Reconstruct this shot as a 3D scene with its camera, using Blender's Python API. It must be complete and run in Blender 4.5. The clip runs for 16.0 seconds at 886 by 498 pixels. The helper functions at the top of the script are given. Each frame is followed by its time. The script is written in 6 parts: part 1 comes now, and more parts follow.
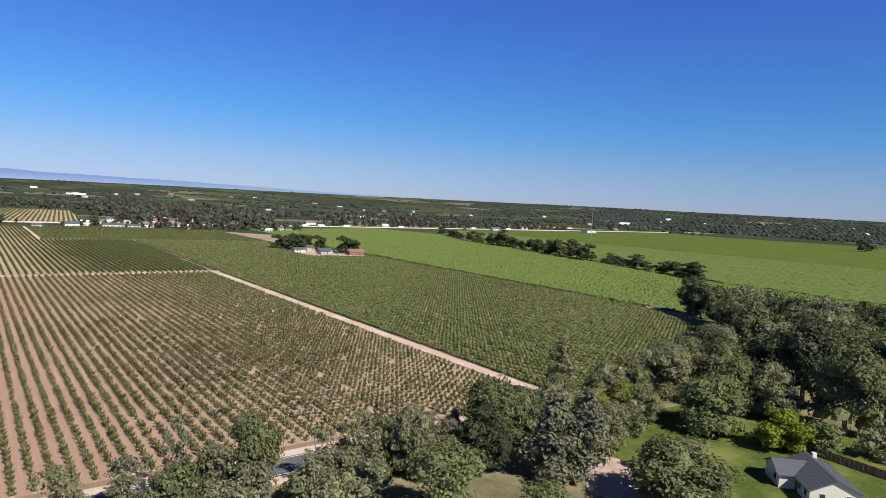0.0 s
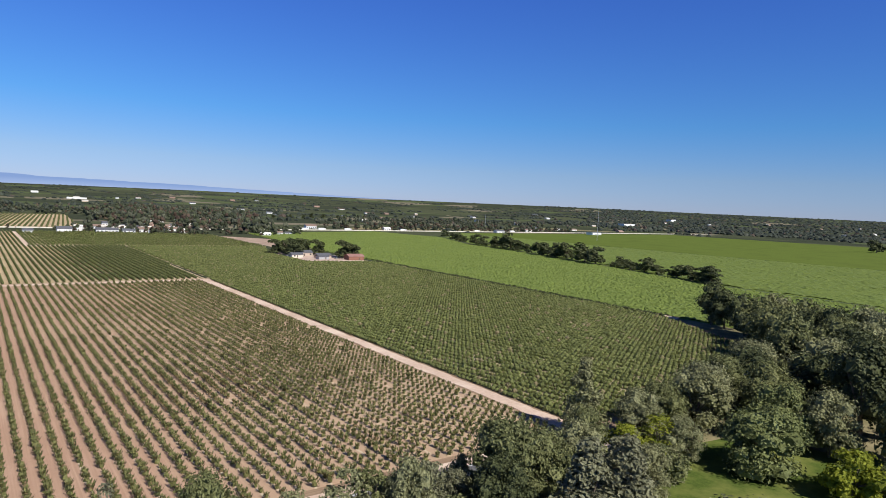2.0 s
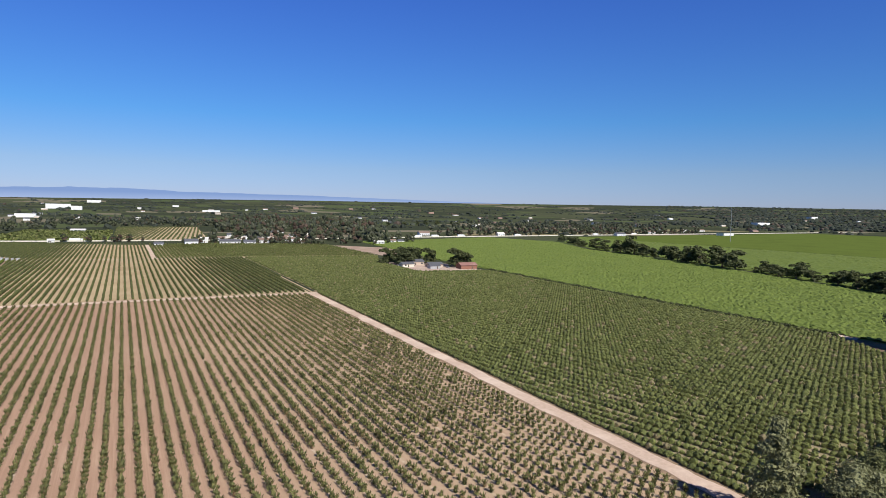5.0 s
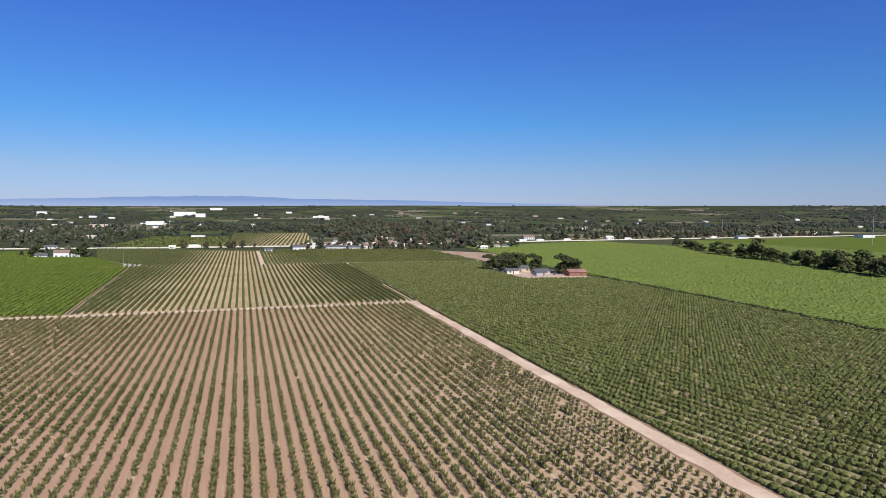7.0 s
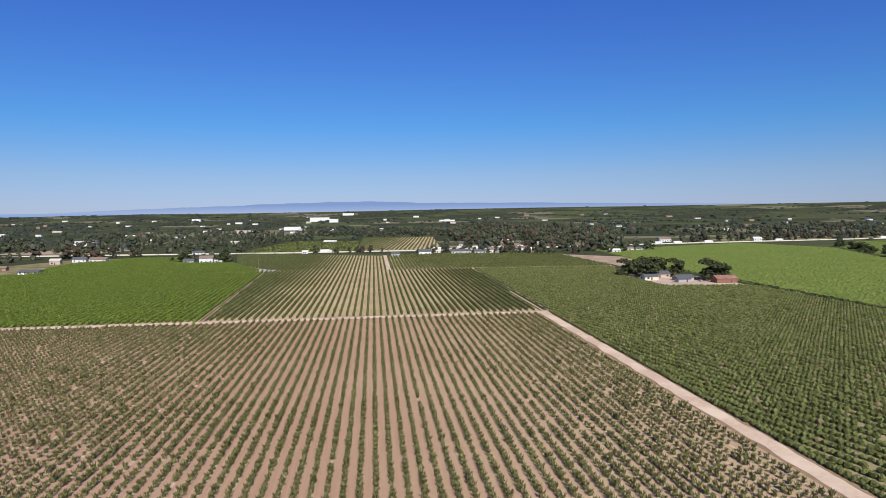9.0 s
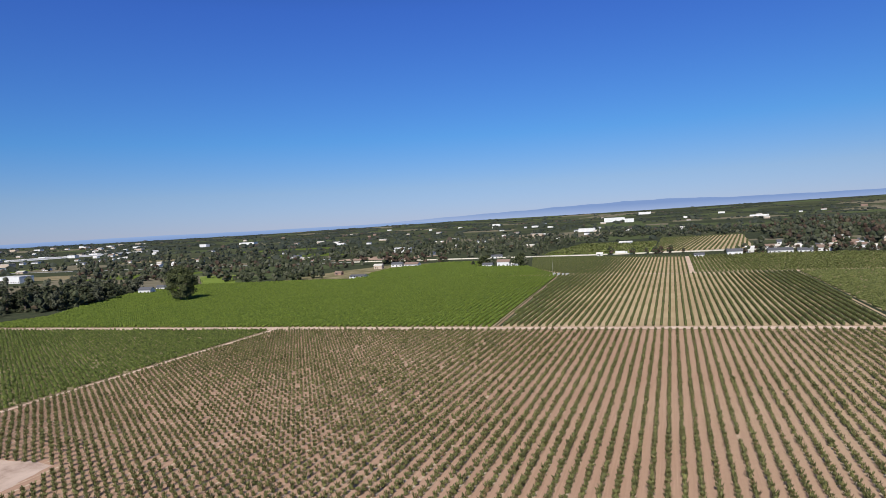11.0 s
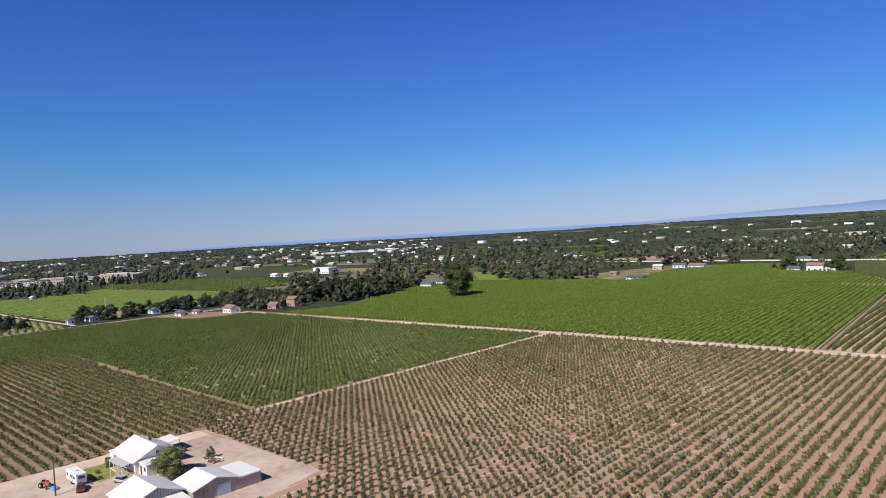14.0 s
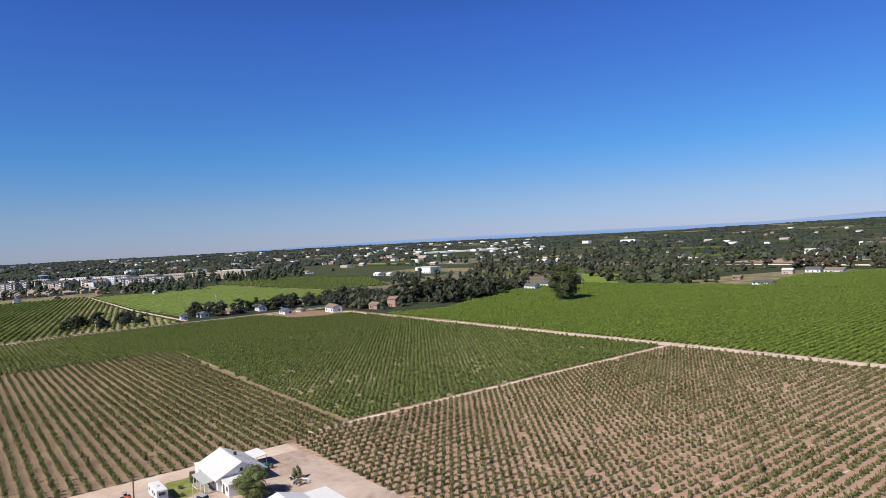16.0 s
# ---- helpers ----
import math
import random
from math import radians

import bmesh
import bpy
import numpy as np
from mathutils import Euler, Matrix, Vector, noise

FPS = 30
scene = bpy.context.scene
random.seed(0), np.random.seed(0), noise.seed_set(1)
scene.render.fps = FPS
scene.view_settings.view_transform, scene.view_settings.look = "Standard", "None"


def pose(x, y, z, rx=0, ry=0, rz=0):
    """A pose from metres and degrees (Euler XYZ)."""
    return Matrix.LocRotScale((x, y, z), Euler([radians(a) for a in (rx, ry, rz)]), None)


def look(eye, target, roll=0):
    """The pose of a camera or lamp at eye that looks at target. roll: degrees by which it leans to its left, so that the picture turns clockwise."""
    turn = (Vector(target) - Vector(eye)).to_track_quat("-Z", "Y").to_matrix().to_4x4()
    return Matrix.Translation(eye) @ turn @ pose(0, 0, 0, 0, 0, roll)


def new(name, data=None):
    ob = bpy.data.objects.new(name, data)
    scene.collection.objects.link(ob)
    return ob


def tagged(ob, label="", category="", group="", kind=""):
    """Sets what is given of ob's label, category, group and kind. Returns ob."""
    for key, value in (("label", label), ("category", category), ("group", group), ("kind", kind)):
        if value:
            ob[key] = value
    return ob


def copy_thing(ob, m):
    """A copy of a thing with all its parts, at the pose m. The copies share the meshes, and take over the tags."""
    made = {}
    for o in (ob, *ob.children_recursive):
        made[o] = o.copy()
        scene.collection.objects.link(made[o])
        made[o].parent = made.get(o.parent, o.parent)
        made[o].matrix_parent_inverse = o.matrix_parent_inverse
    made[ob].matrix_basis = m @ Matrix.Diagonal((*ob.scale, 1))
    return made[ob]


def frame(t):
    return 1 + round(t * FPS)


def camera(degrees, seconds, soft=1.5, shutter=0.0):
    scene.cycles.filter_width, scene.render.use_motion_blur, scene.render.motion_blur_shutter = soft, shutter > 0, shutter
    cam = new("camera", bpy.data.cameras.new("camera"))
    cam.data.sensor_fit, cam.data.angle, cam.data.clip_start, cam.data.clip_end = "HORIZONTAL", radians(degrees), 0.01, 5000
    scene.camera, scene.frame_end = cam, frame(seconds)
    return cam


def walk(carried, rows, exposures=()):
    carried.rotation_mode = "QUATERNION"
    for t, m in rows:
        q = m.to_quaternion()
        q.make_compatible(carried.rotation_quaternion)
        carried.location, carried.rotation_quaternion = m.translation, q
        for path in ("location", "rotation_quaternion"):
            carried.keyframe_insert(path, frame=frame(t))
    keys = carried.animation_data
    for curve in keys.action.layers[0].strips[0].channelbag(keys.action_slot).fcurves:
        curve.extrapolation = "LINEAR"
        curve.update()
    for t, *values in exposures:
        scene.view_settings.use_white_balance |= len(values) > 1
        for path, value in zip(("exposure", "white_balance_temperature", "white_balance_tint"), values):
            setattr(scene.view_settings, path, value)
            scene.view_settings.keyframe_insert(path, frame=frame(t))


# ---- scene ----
cam = camera(68.8, 16.0, soft=0.5)
METRES, EYE, TILT, LEAN, TURN = 168.93, 50.0, 0.0, 0.0, -36.8
ROWS = [
    (0.0, 0.0, 0.0, 0.0, 0.21, -3.92, -3.13),
    (0.5, 0.0001, 0.0341, 0.0003, 0.19, -3.88, -3.07),
    (1.0, -0.0004, 0.0681, 0.0008, 0.2, -3.83, -3.0),
    (1.5, -0.0009, 0.1019, 0.0013, 0.27, -3.79, -2.92),
    (2.0, -0.0012, 0.1355, 0.0017, 0.45, -3.73, -2.83),
    (2.5, -0.0017, 0.1688, 0.0021, 0.74, -3.7, -2.74),
    (3.0, -0.0027, 0.2019, 0.0025, 1.65, -3.68, -2.56),
    (3.5, -0.0045, 0.2346, 0.0032, 3.64, -3.7, -2.24),
    (4.0, -0.0076, 0.2669, 0.0039, 5.97, -3.72, -1.85),
    (6.5, -0.0419, 0.4254, 0.0066, 17.22, -3.57, -0.61),
    (7.0, -0.0531, 0.4562, 0.0073, 19.6, -3.51, -0.45),
    (7.5, -0.0653, 0.4865, 0.0078, 22.02, -3.46, -0.26),
    (8.0, -0.0788, 0.5161, 0.0083, 24.41, -3.45, -0.05),
    (10.5, -0.1612, 0.6392, 0.0114, 47.97, -2.8, 2.29),
    (11.0, -0.1795, 0.6534, 0.0116, 56.25, -2.37, 3.05),
    (11.5, -0.2004, 0.6663, 0.0119, 62.93, -1.98, 3.41),
    (12.0, -0.2255, 0.6779, 0.012, 67.89, -1.66, 3.63),
    (12.5, -0.2531, 0.688, 0.0122, 71.7, -1.43, 3.43),
    (13.0, -0.2829, 0.6966, 0.0124, 74.81, -1.41, 3.1),
    (13.5, -0.3137, 0.7033, 0.0124, 77.72, -1.44, 3.0),
    (14.0, -0.3447, 0.7086, 0.013, 80.02, -1.35, 3.03),
    (14.5, -0.3766, 0.7123, 0.0136, 83.12, -1.19, 3.14),
    (15.0, -0.4077, 0.7145, 0.0132, 86.04, -1.03, 3.21),
    (15.5, -0.4395, 0.7156, 0.0137, 87.89, -0.97, 3.19),
    (16.0, -0.4696, 0.7155, 0.0138, 89.04, -0.93, 2.78),
]
walk(cam, [(t, pose(0, 0, EYE, TILT, LEAN, TURN) @ pose(METRES * x, METRES * y, METRES * z, 90 + pitch, roll, yaw)) for t, x, y, z, yaw, pitch, roll in ROWS],
     exposures=[(0.0, 0.20), (2.5, 0.17), (4.0, 0.13), (7.0, 0.10), (10.5, 0.0), (11.5, -0.01), (13.0, 0.03), (14.5, 0.10), (16.0, 0.13)])

# ---- world, sun, exposure ----
SUN_EL, SUN_AZ = 43.0, 173.0   # the sun stands in the south, shadows fall along +y
world = bpy.data.worlds.new("sky")
scene.world = world
world.use_nodes = True
wn = world.node_tree.nodes
sky = wn.new("ShaderNodeTexSky")
sky.sky_type, sky.sun_disc = "NISHITA", False
sky.sun_elevation, sky.sun_rotation = radians(SUN_EL), radians(SUN_AZ)
sky.air_density, sky.dust_density, sky.ozone_density, sky.altitude = 1.0, 0.0, 1.2, 20
# a clear dry day: pale dusty air along the horizon, a deep blue above
way = wn.new("ShaderNodeSeparateXYZ")
world.node_tree.links.new(wn.new("ShaderNodeTexCoord").outputs["Generated"], way.inputs[0])
air = wn.new("ShaderNodeValToRGB")
AIR = ((0.0, (0.315, 0.42, 0.87)), (0.055, (0.335, 0.455, 0.78)), (0.13, (0.22, 0.485, 0.88)), (0.31, (0.215, 0.43, 1.03)), (0.60, (0.105, 0.18, 0.38)), (1.0, (0.07, 0.12, 0.24)))
for i, (at, tone) in enumerate(AIR):
    stop = air.color_ramp.elements[i] if i < 2 else air.color_ramp.elements.new(at)
    stop.position, stop.color = at, (*tone, 1)
deep = wn.new("ShaderNodeMix")
deep.data_type, deep.blend_type = "RGBA", "MULTIPLY"
deep.inputs[0].default_value = 1.0
world.node_tree.links.new(way.outputs[2], air.inputs[0])
world.node_tree.links.new(sky.outputs[0], deep.inputs[6])
world.node_tree.links.new(air.outputs[0], deep.inputs[7])
world.node_tree.links.new(deep.outputs[2], wn["Background"].inputs["Color"])
wn["Background"].inputs["Strength"].default_value = 0.108
sun = new("sun", bpy.data.lights.new("sun", "SUN"))
sun.data.energy, sun.data.angle, sun.data.color = 5.0, radians(0.53), (1.0, 0.955, 0.88)
sun.matrix_world = look((0, 0, 0), (-math.sin(radians(SUN_AZ)) * math.cos(radians(SUN_EL)), -math.cos(radians(SUN_AZ)) * math.cos(radians(SUN_EL)), -math.sin(radians(SUN_EL))))
sun.location = (0, -300, 400)

# ---- materials ----


class Nodes:
    """A small wrapper that adds nodes and links to one material."""

    def __init__(self, name):
        self.m = bpy.data.materials.new(name)
        self.m.use_nodes = True
        self.t = self.m.node_tree
        self.t.nodes.clear()
        self.out = self.t.nodes.new("ShaderNodeOutputMaterial")

    def add(self, kind, props=None, **ins):
        n = self.t.nodes.new("ShaderNode" + kind)
        for k, v in (props or {}).items():
            setattr(n, k, v)
        for k, v in ins.items():
            self.put(n.inputs[k.replace("_", " ")], v)
        return n

    def put(self, socket, v):
        if isinstance(v, bpy.types.NodeSocket):
            self.t.links.new(v, socket)
        elif isinstance(v, tuple) and len(v) == 3 and socket.type == "RGBA":
            socket.default_value = (*v, 1)
        else:
            socket.default_value = v

    def mix(self, fac, a, b, blend="MIX"):
        n = self.t.nodes.new("ShaderNodeMix")
        n.data_type, n.blend_type = "RGBA", blend
        self.put(n.inputs[0], fac)
        self.put(n.inputs[6], a)
        self.put(n.inputs[7], b)
        return n.outputs[2]

    def ramp(self, fac, lo, hi):
        n = self.t.nodes.new("ShaderNodeMapRange")
        self.put(n.inputs[0], fac)
        n.inputs[1].default_value, n.inputs[2].default_value = lo, hi
        return n.outputs[0]

    def noise(self, scale, detail=4.0, vec=None, rough=0.6):
        n = self.add("TexNoise", Scale=scale, Detail=detail, Roughness=rough)
        self.t.links.new(vec if vec is not None else self.coord(), n.inputs["Vector"])
        return n.outputs["Fac"]

    def coord(self):
        return self.add("TexCoord").outputs["Object"]

    def math(self, op, a, b=0.0):
        n = self.add("Math", {"operation": op})
        self.put(n.inputs[0], a)
        self.put(n.inputs[1], b)
        return n.outputs[0]

    def shade(self, color, rough=0.9, metal=0.0, spec=0.3, bump=None, strength=0.4, distance=0.05):
        p = self.add("BsdfPrincipled")
        self.put(p.inputs["Base Color"], color)
        self.put(p.inputs["Roughness"], rough)
        p.inputs["Metallic"].default_value = metal
        p.inputs["Specular IOR Level"].default_value = spec
        if bump is not None:
            b = self.add("Bump", Strength=strength, Distance=distance, Height=bump)
            self.t.links.new(b.outputs[0], p.inputs["Normal"])
        self.t.links.new(p.outputs[0], self.out.inputs[0])
        return p


def soil(name, base, pale, dark, fine=1.3, broad=0.03, rows=None, strip=None, depth=0.06, furrow=None, straw=None):
    """Tilled earth: clods, broad patches and, where rows gives (axis, pitch, origin), a pale or weedy strip along each row."""
    n = Nodes(name)
    c = n.coord()
    f = n.noise(fine, 5, c)
    g = n.noise(broad, 4, c)
    col = n.mix(n.ramp(f, 0.3, 0.7), dark, base)
    col = n.mix(n.ramp(g, 0.42, 0.66), col, pale)
    h = n.noise(fine * 4, 3, c)
    if furrow:
        lie = n.add("Mapping", Vector=c)
        lie.inputs["Scale"].default_value = (2.4, 0.05, 1) if furrow == "y" else (0.05, 2.4, 1)
        col = n.mix(n.math("MULTIPLY", n.ramp(n.noise(1.0, 4, lie.outputs[0]), 0.38, 0.66), 0.6), dark, col)
    col = n.mix(n.math("MULTIPLY", n.ramp(h, 0.55, 0.75), 0.35), col, pale)
    if rows:
        axis, pitch, origin = rows
        sep = n.add("SeparateXYZ", Vector=c)
        wob = n.math("MULTIPLY", n.noise(0.35, 2, c), 0.5)
        v = n.math("ADD", sep.outputs[axis], wob)
        ph = n.math("FRACT", n.math("DIVIDE", n.math("SUBTRACT", v, origin - 100 * pitch + 0.25), pitch))
        d = n.math("ABSOLUTE", n.math("SUBTRACT", ph, 0.5))
        col = n.mix(n.math("MULTIPLY", n.ramp(d, 0.36, 0.46), n.ramp(n.noise(0.8, 4, c), 0.38, 0.6)), col, strip)
        col = n.mix(n.math("MULTIPLY", n.ramp(n.math("ABSOLUTE", n.math("SUBTRACT", d, 0.2)), 0.07, 0.02), 0.3), col, dark)
    if straw:
        sx = n.add("SeparateXYZ", Vector=c).outputs[0]
        edge = n.math("ADD", sx, n.math("MULTIPLY", n.math("SUBTRACT", n.noise(0.02, 4, c), 0.5), 90.0))
        col = n.mix(n.math("MULTIPLY", n.ramp(edge, 25, 95), n.math("ADD", n.math("MULTIPLY", n.ramp(n.noise(0.6, 4, c), 0.35, 0.65), 0.4), 0.3)), col, straw)
    n.shade(col, 0.97, spec=0.03, bump=f, strength=0.6, distance=depth)
    return n.m


def plain(name, c1, c2, scale=2.0, rough=0.8, metal=0.0, spec=0.3, bump=0.1, broad=0.15, stain=None):
    """A surface of two close tones with a broad stain, and fine relief."""
    n = Nodes(name)
    c = n.coord()
    f = n.noise(scale, 5, c)
    col = n.mix(n.ramp(f, 0.3, 0.7), c1, c2)
    if stain:
        col = n.mix(n.math("MULTIPLY", n.ramp(n.noise(broad, 4, c), 0.48, 0.72), 0.6), col, stain)
    n.shade(col, rough, metal, spec, f, bump, 0.02)
    return n.m


def leaf(name, dark, light, back=0.25, accent=None, share=0.06, tuft=2.6, deep=0.4):
    """Leaves: each one has its own tone, each plant a slight cast; some light passes through."""
    n = Nodes(name)
    r = n.add("NewGeometry").outputs["Random Per Island"]
    o = n.add("ObjectInfo").outputs["Random"]
    col = n.mix(r, dark, light)
    col = n.mix(n.math("MULTIPLY", o, 0.35), col, tuple(0.5 * (a + b) * k for a, b, k in zip(dark, light, (1.15, 1.08, 0.85))))
    big = n.noise(0.05, 3)
    col = n.mix(n.math("MULTIPLY", n.ramp(big, 0.45, 0.7), 0.45), col, tuple(a * 0.75 for a in light))
    # hollows between tufts darkened and tips lightened in the colour, imitating self-shade
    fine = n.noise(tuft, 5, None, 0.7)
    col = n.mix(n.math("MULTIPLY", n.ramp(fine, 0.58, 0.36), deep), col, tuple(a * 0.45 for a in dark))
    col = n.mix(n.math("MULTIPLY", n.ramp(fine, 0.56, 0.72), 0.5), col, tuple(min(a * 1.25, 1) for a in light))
    if accent:
        pick = n.math("LESS_THAN", n.math("FRACT", n.math("MULTIPLY", r, 37.0)), share)
        col = n.mix(pick, col, accent)
    p = n.shade(col, 0.62, spec=0.2, bump=fine, strength=0.9, distance=0.5 / tuft)
    t = n.add("BsdfTranslucent", Color=n.mix(0.5, col, light))
    m = n.add("MixShader", Fac=back)
    n.t.links.new(p.outputs[0], m.inputs[1])
    n.t.links.new(t.outputs[0], m.inputs[2])
    n.t.links.new(m.outputs[0], n.out.inputs[0])
    return n.m


def patchwork(name):
    """Distant farmland: plots of crops, fallow and orchards, each with its own tone and rows."""
    n = Nodes(name)
    c = n.coord()
    v = n.add("TexVoronoi", {"distance": "CHEBYCHEV"}, Scale=0.0042, Randomness=0.75, Vector=c)
    s = n.add("SeparateColor", Color=v.outputs["Color"])
    col = n.mix(s.outputs[0], (0.045, 0.057, 0.034), (0.082, 0.096, 0.053))
    col = n.mix(n.math("GREATER_THAN", s.outputs[1], 0.82), col, (0.22, 0.195, 0.14))
    col = n.mix(n.math("GREATER_THAN", s.outputs[2], 0.86), col, (0.088, 0.115, 0.052))
    col = n.mix(n.math("LESS_THAN", s.outputs[2], 0.30), col, (0.04, 0.052, 0.034))
    col = n.mix(n.math("MULTIPLY", n.ramp(n.noise(0.03, 5, c), 0.4, 0.7), 0.5), col, (0.05, 0.058, 0.038))
    col = n.mix(n.math("MULTIPLY", n.ramp(n.noise(0.16, 3, c), 0.45, 0.7), 0.35), col, (0.15, 0.14, 0.095))
    n.shade(col, 0.97, spec=0.0)
    return n.m


SOIL_A = soil("soil_old_vines", (0.53, 0.35, 0.26), (0.57, 0.405, 0.30), (0.39, 0.25, 0.178), rows=(0, 2.97, 0.76), strip=(0.62, 0.54, 0.41), furrow="y", straw=(0.50, 0.385, 0.255))
SOIL_B = soil("soil_pale", (0.46, 0.36, 0.23), (0.52, 0.41, 0.27), (0.38, 0.28, 0.18), rows=None)
SOIL_D = soil("soil_shaded_weeds", (0.25, 0.21, 0.125), (0.31, 0.25, 0.15), (0.16, 0.15, 0.075))
SOIL_H = soil("soil_weedy", (0.34, 0.27, 0.17), (0.42, 0.34, 0.22), (0.22, 0.20, 0.10))
SOIL_E = soil("soil_grey_brown", (0.38, 0.27, 0.19), (0.46, 0.36, 0.23), (0.27, 0.185, 0.125), furrow="x")
SOIL_G = soil("soil_grassy", (0.185, 0.25, 0.05), (0.215, 0.275, 0.06), (0.155, 0.215, 0.042))
DIRT = soil("dirt_road", (0.64, 0.49, 0.39), (0.72, 0.58, 0.47), (0.52, 0.38, 0.29), fine=0.8, broad=0.08)
YARD = soil("yard_dirt", (0.52, 0.40, 0.335), (0.62, 0.49, 0.41), (0.36, 0.26, 0.21), fine=0.5, broad=0.06)
FALLOW = soil("fallow_ground", (0.40, 0.29, 0.23), (0.47, 0.36, 0.27), (0.30, 0.21, 0.16), fine=0.3, broad=0.05)
DRYGRASS = soil("dry_grass", (0.21, 0.185, 0.10), (0.32, 0.27, 0.16), (0.13, 0.125, 0.06), fine=0.6, broad=0.06)
LAWN = soil("lawn", (0.10, 0.14, 0.03), (0.20, 0.21, 0.06), (0.06, 0.09, 0.02), fine=1.0, broad=0.09)
ASPHALT = plain("asphalt", (0.10, 0.10, 0.105), (0.15, 0.15, 0.15), 3.0, 0.9, stain=(0.19, 0.18, 0.17))
LINE = plain("road_paint", (0.72, 0.72, 0.70), (0.6, 0.6, 0.58), 4.0, 0.7)
LAND = patchwork("distant_fields")
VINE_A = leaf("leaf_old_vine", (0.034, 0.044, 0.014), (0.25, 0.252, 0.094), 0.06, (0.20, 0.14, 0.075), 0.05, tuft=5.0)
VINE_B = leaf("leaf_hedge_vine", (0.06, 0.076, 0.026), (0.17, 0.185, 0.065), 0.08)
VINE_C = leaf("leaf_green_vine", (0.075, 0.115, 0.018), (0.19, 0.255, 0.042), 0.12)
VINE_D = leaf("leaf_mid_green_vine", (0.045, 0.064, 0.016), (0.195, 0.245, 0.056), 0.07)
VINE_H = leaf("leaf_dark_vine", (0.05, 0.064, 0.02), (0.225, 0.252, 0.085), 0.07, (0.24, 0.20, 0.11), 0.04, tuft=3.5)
def crop(name, dark, light, fleck, broad):
    """A leafy crop seen from afar: leaf tufts, the shade of the gaps between them painted as dark flecks, and slow
    changes of tone.
    """
    n = Nodes(name)
    c = n.coord()
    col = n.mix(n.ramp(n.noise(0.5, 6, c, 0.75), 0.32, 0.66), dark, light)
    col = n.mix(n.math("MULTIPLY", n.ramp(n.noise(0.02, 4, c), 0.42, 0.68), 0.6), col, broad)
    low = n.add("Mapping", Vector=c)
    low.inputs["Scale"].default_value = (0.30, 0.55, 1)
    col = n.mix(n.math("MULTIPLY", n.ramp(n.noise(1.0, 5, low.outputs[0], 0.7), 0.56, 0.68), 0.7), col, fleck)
    n.shade(col, 0.85, spec=0.08, bump=n.noise(0.8, 4, c), strength=0.8, distance=0.5)
    return n.m


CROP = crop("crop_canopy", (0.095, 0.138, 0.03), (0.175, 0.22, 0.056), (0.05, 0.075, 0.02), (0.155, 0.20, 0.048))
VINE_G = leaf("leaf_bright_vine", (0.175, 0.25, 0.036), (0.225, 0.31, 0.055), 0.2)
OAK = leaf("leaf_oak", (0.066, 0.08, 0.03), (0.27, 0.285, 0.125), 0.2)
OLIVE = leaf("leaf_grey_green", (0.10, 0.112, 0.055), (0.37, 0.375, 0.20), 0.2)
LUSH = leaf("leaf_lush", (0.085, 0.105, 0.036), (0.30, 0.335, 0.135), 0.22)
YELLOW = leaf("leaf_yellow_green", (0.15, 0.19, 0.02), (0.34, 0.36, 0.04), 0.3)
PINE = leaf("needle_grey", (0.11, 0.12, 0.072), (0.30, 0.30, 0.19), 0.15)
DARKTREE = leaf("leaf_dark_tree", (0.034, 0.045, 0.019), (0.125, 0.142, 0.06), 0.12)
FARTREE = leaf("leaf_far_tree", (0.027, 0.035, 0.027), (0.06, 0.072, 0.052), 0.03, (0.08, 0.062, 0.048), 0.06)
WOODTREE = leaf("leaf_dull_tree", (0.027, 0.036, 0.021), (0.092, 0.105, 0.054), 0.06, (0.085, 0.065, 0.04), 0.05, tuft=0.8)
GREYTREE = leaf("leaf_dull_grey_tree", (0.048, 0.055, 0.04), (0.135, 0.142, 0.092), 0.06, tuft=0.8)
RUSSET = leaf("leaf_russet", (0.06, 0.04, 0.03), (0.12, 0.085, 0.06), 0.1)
BARK = plain("bark", (0.11, 0.085, 0.06), (0.20, 0.16, 0.12), 6.0, 0.95, bump=0.6)
PALEBARK = plain("bark_pale", (0.32, 0.26, 0.20), (0.45, 0.38, 0.30), 5.0, 0.9, bump=0.4)
VINEWOOD = plain("vine_wood", (0.09, 0.065, 0.045), (0.15, 0.11, 0.08), 9.0, 0.95)
WHITE = plain("white_paint", (0.80, 0.80, 0.79), (0.74, 0.74, 0.73), 1.2, 0.6, stain=(0.62, 0.61, 0.58))
CREAM = plain("cream_paint", (0.74, 0.69, 0.58), (0.68, 0.63, 0.53), 1.5, 0.7, stain=(0.6, 0.55, 0.46))
METALROOF = plain("white_metal_roof", (0.83, 0.80, 0.77), (0.76, 0.73, 0.70), 0.8, 0.45, spec=0.5, stain=(0.60, 0.57, 0.53))
GREYROOF = plain("grey_shingles", (0.085, 0.088, 0.10), (0.13, 0.134, 0.15), 7.0, 0.9, bump=0.5)
BROWNROOF = plain("brown_shingles", (0.20, 0.14, 0.11), (0.28, 0.20, 0.16), 5.0, 0.9, bump=0.4)
REDROOF = plain("rusty_red_roof", (0.24, 0.12, 0.10), (0.32, 0.18, 0.155), 1.5, 0.8, stain=(0.45, 0.30, 0.25))
PINKWALL = plain("weathered_boards", (0.50, 0.42, 0.37), (0.42, 0.35, 0.30), 1.5, 0.85, stain=(0.36, 0.28, 0.23))
GREYWALL = plain("grey_sheet_metal", (0.45, 0.45, 0.45), (0.36, 0.36, 0.37), 1.2, 0.6, spec=0.4)
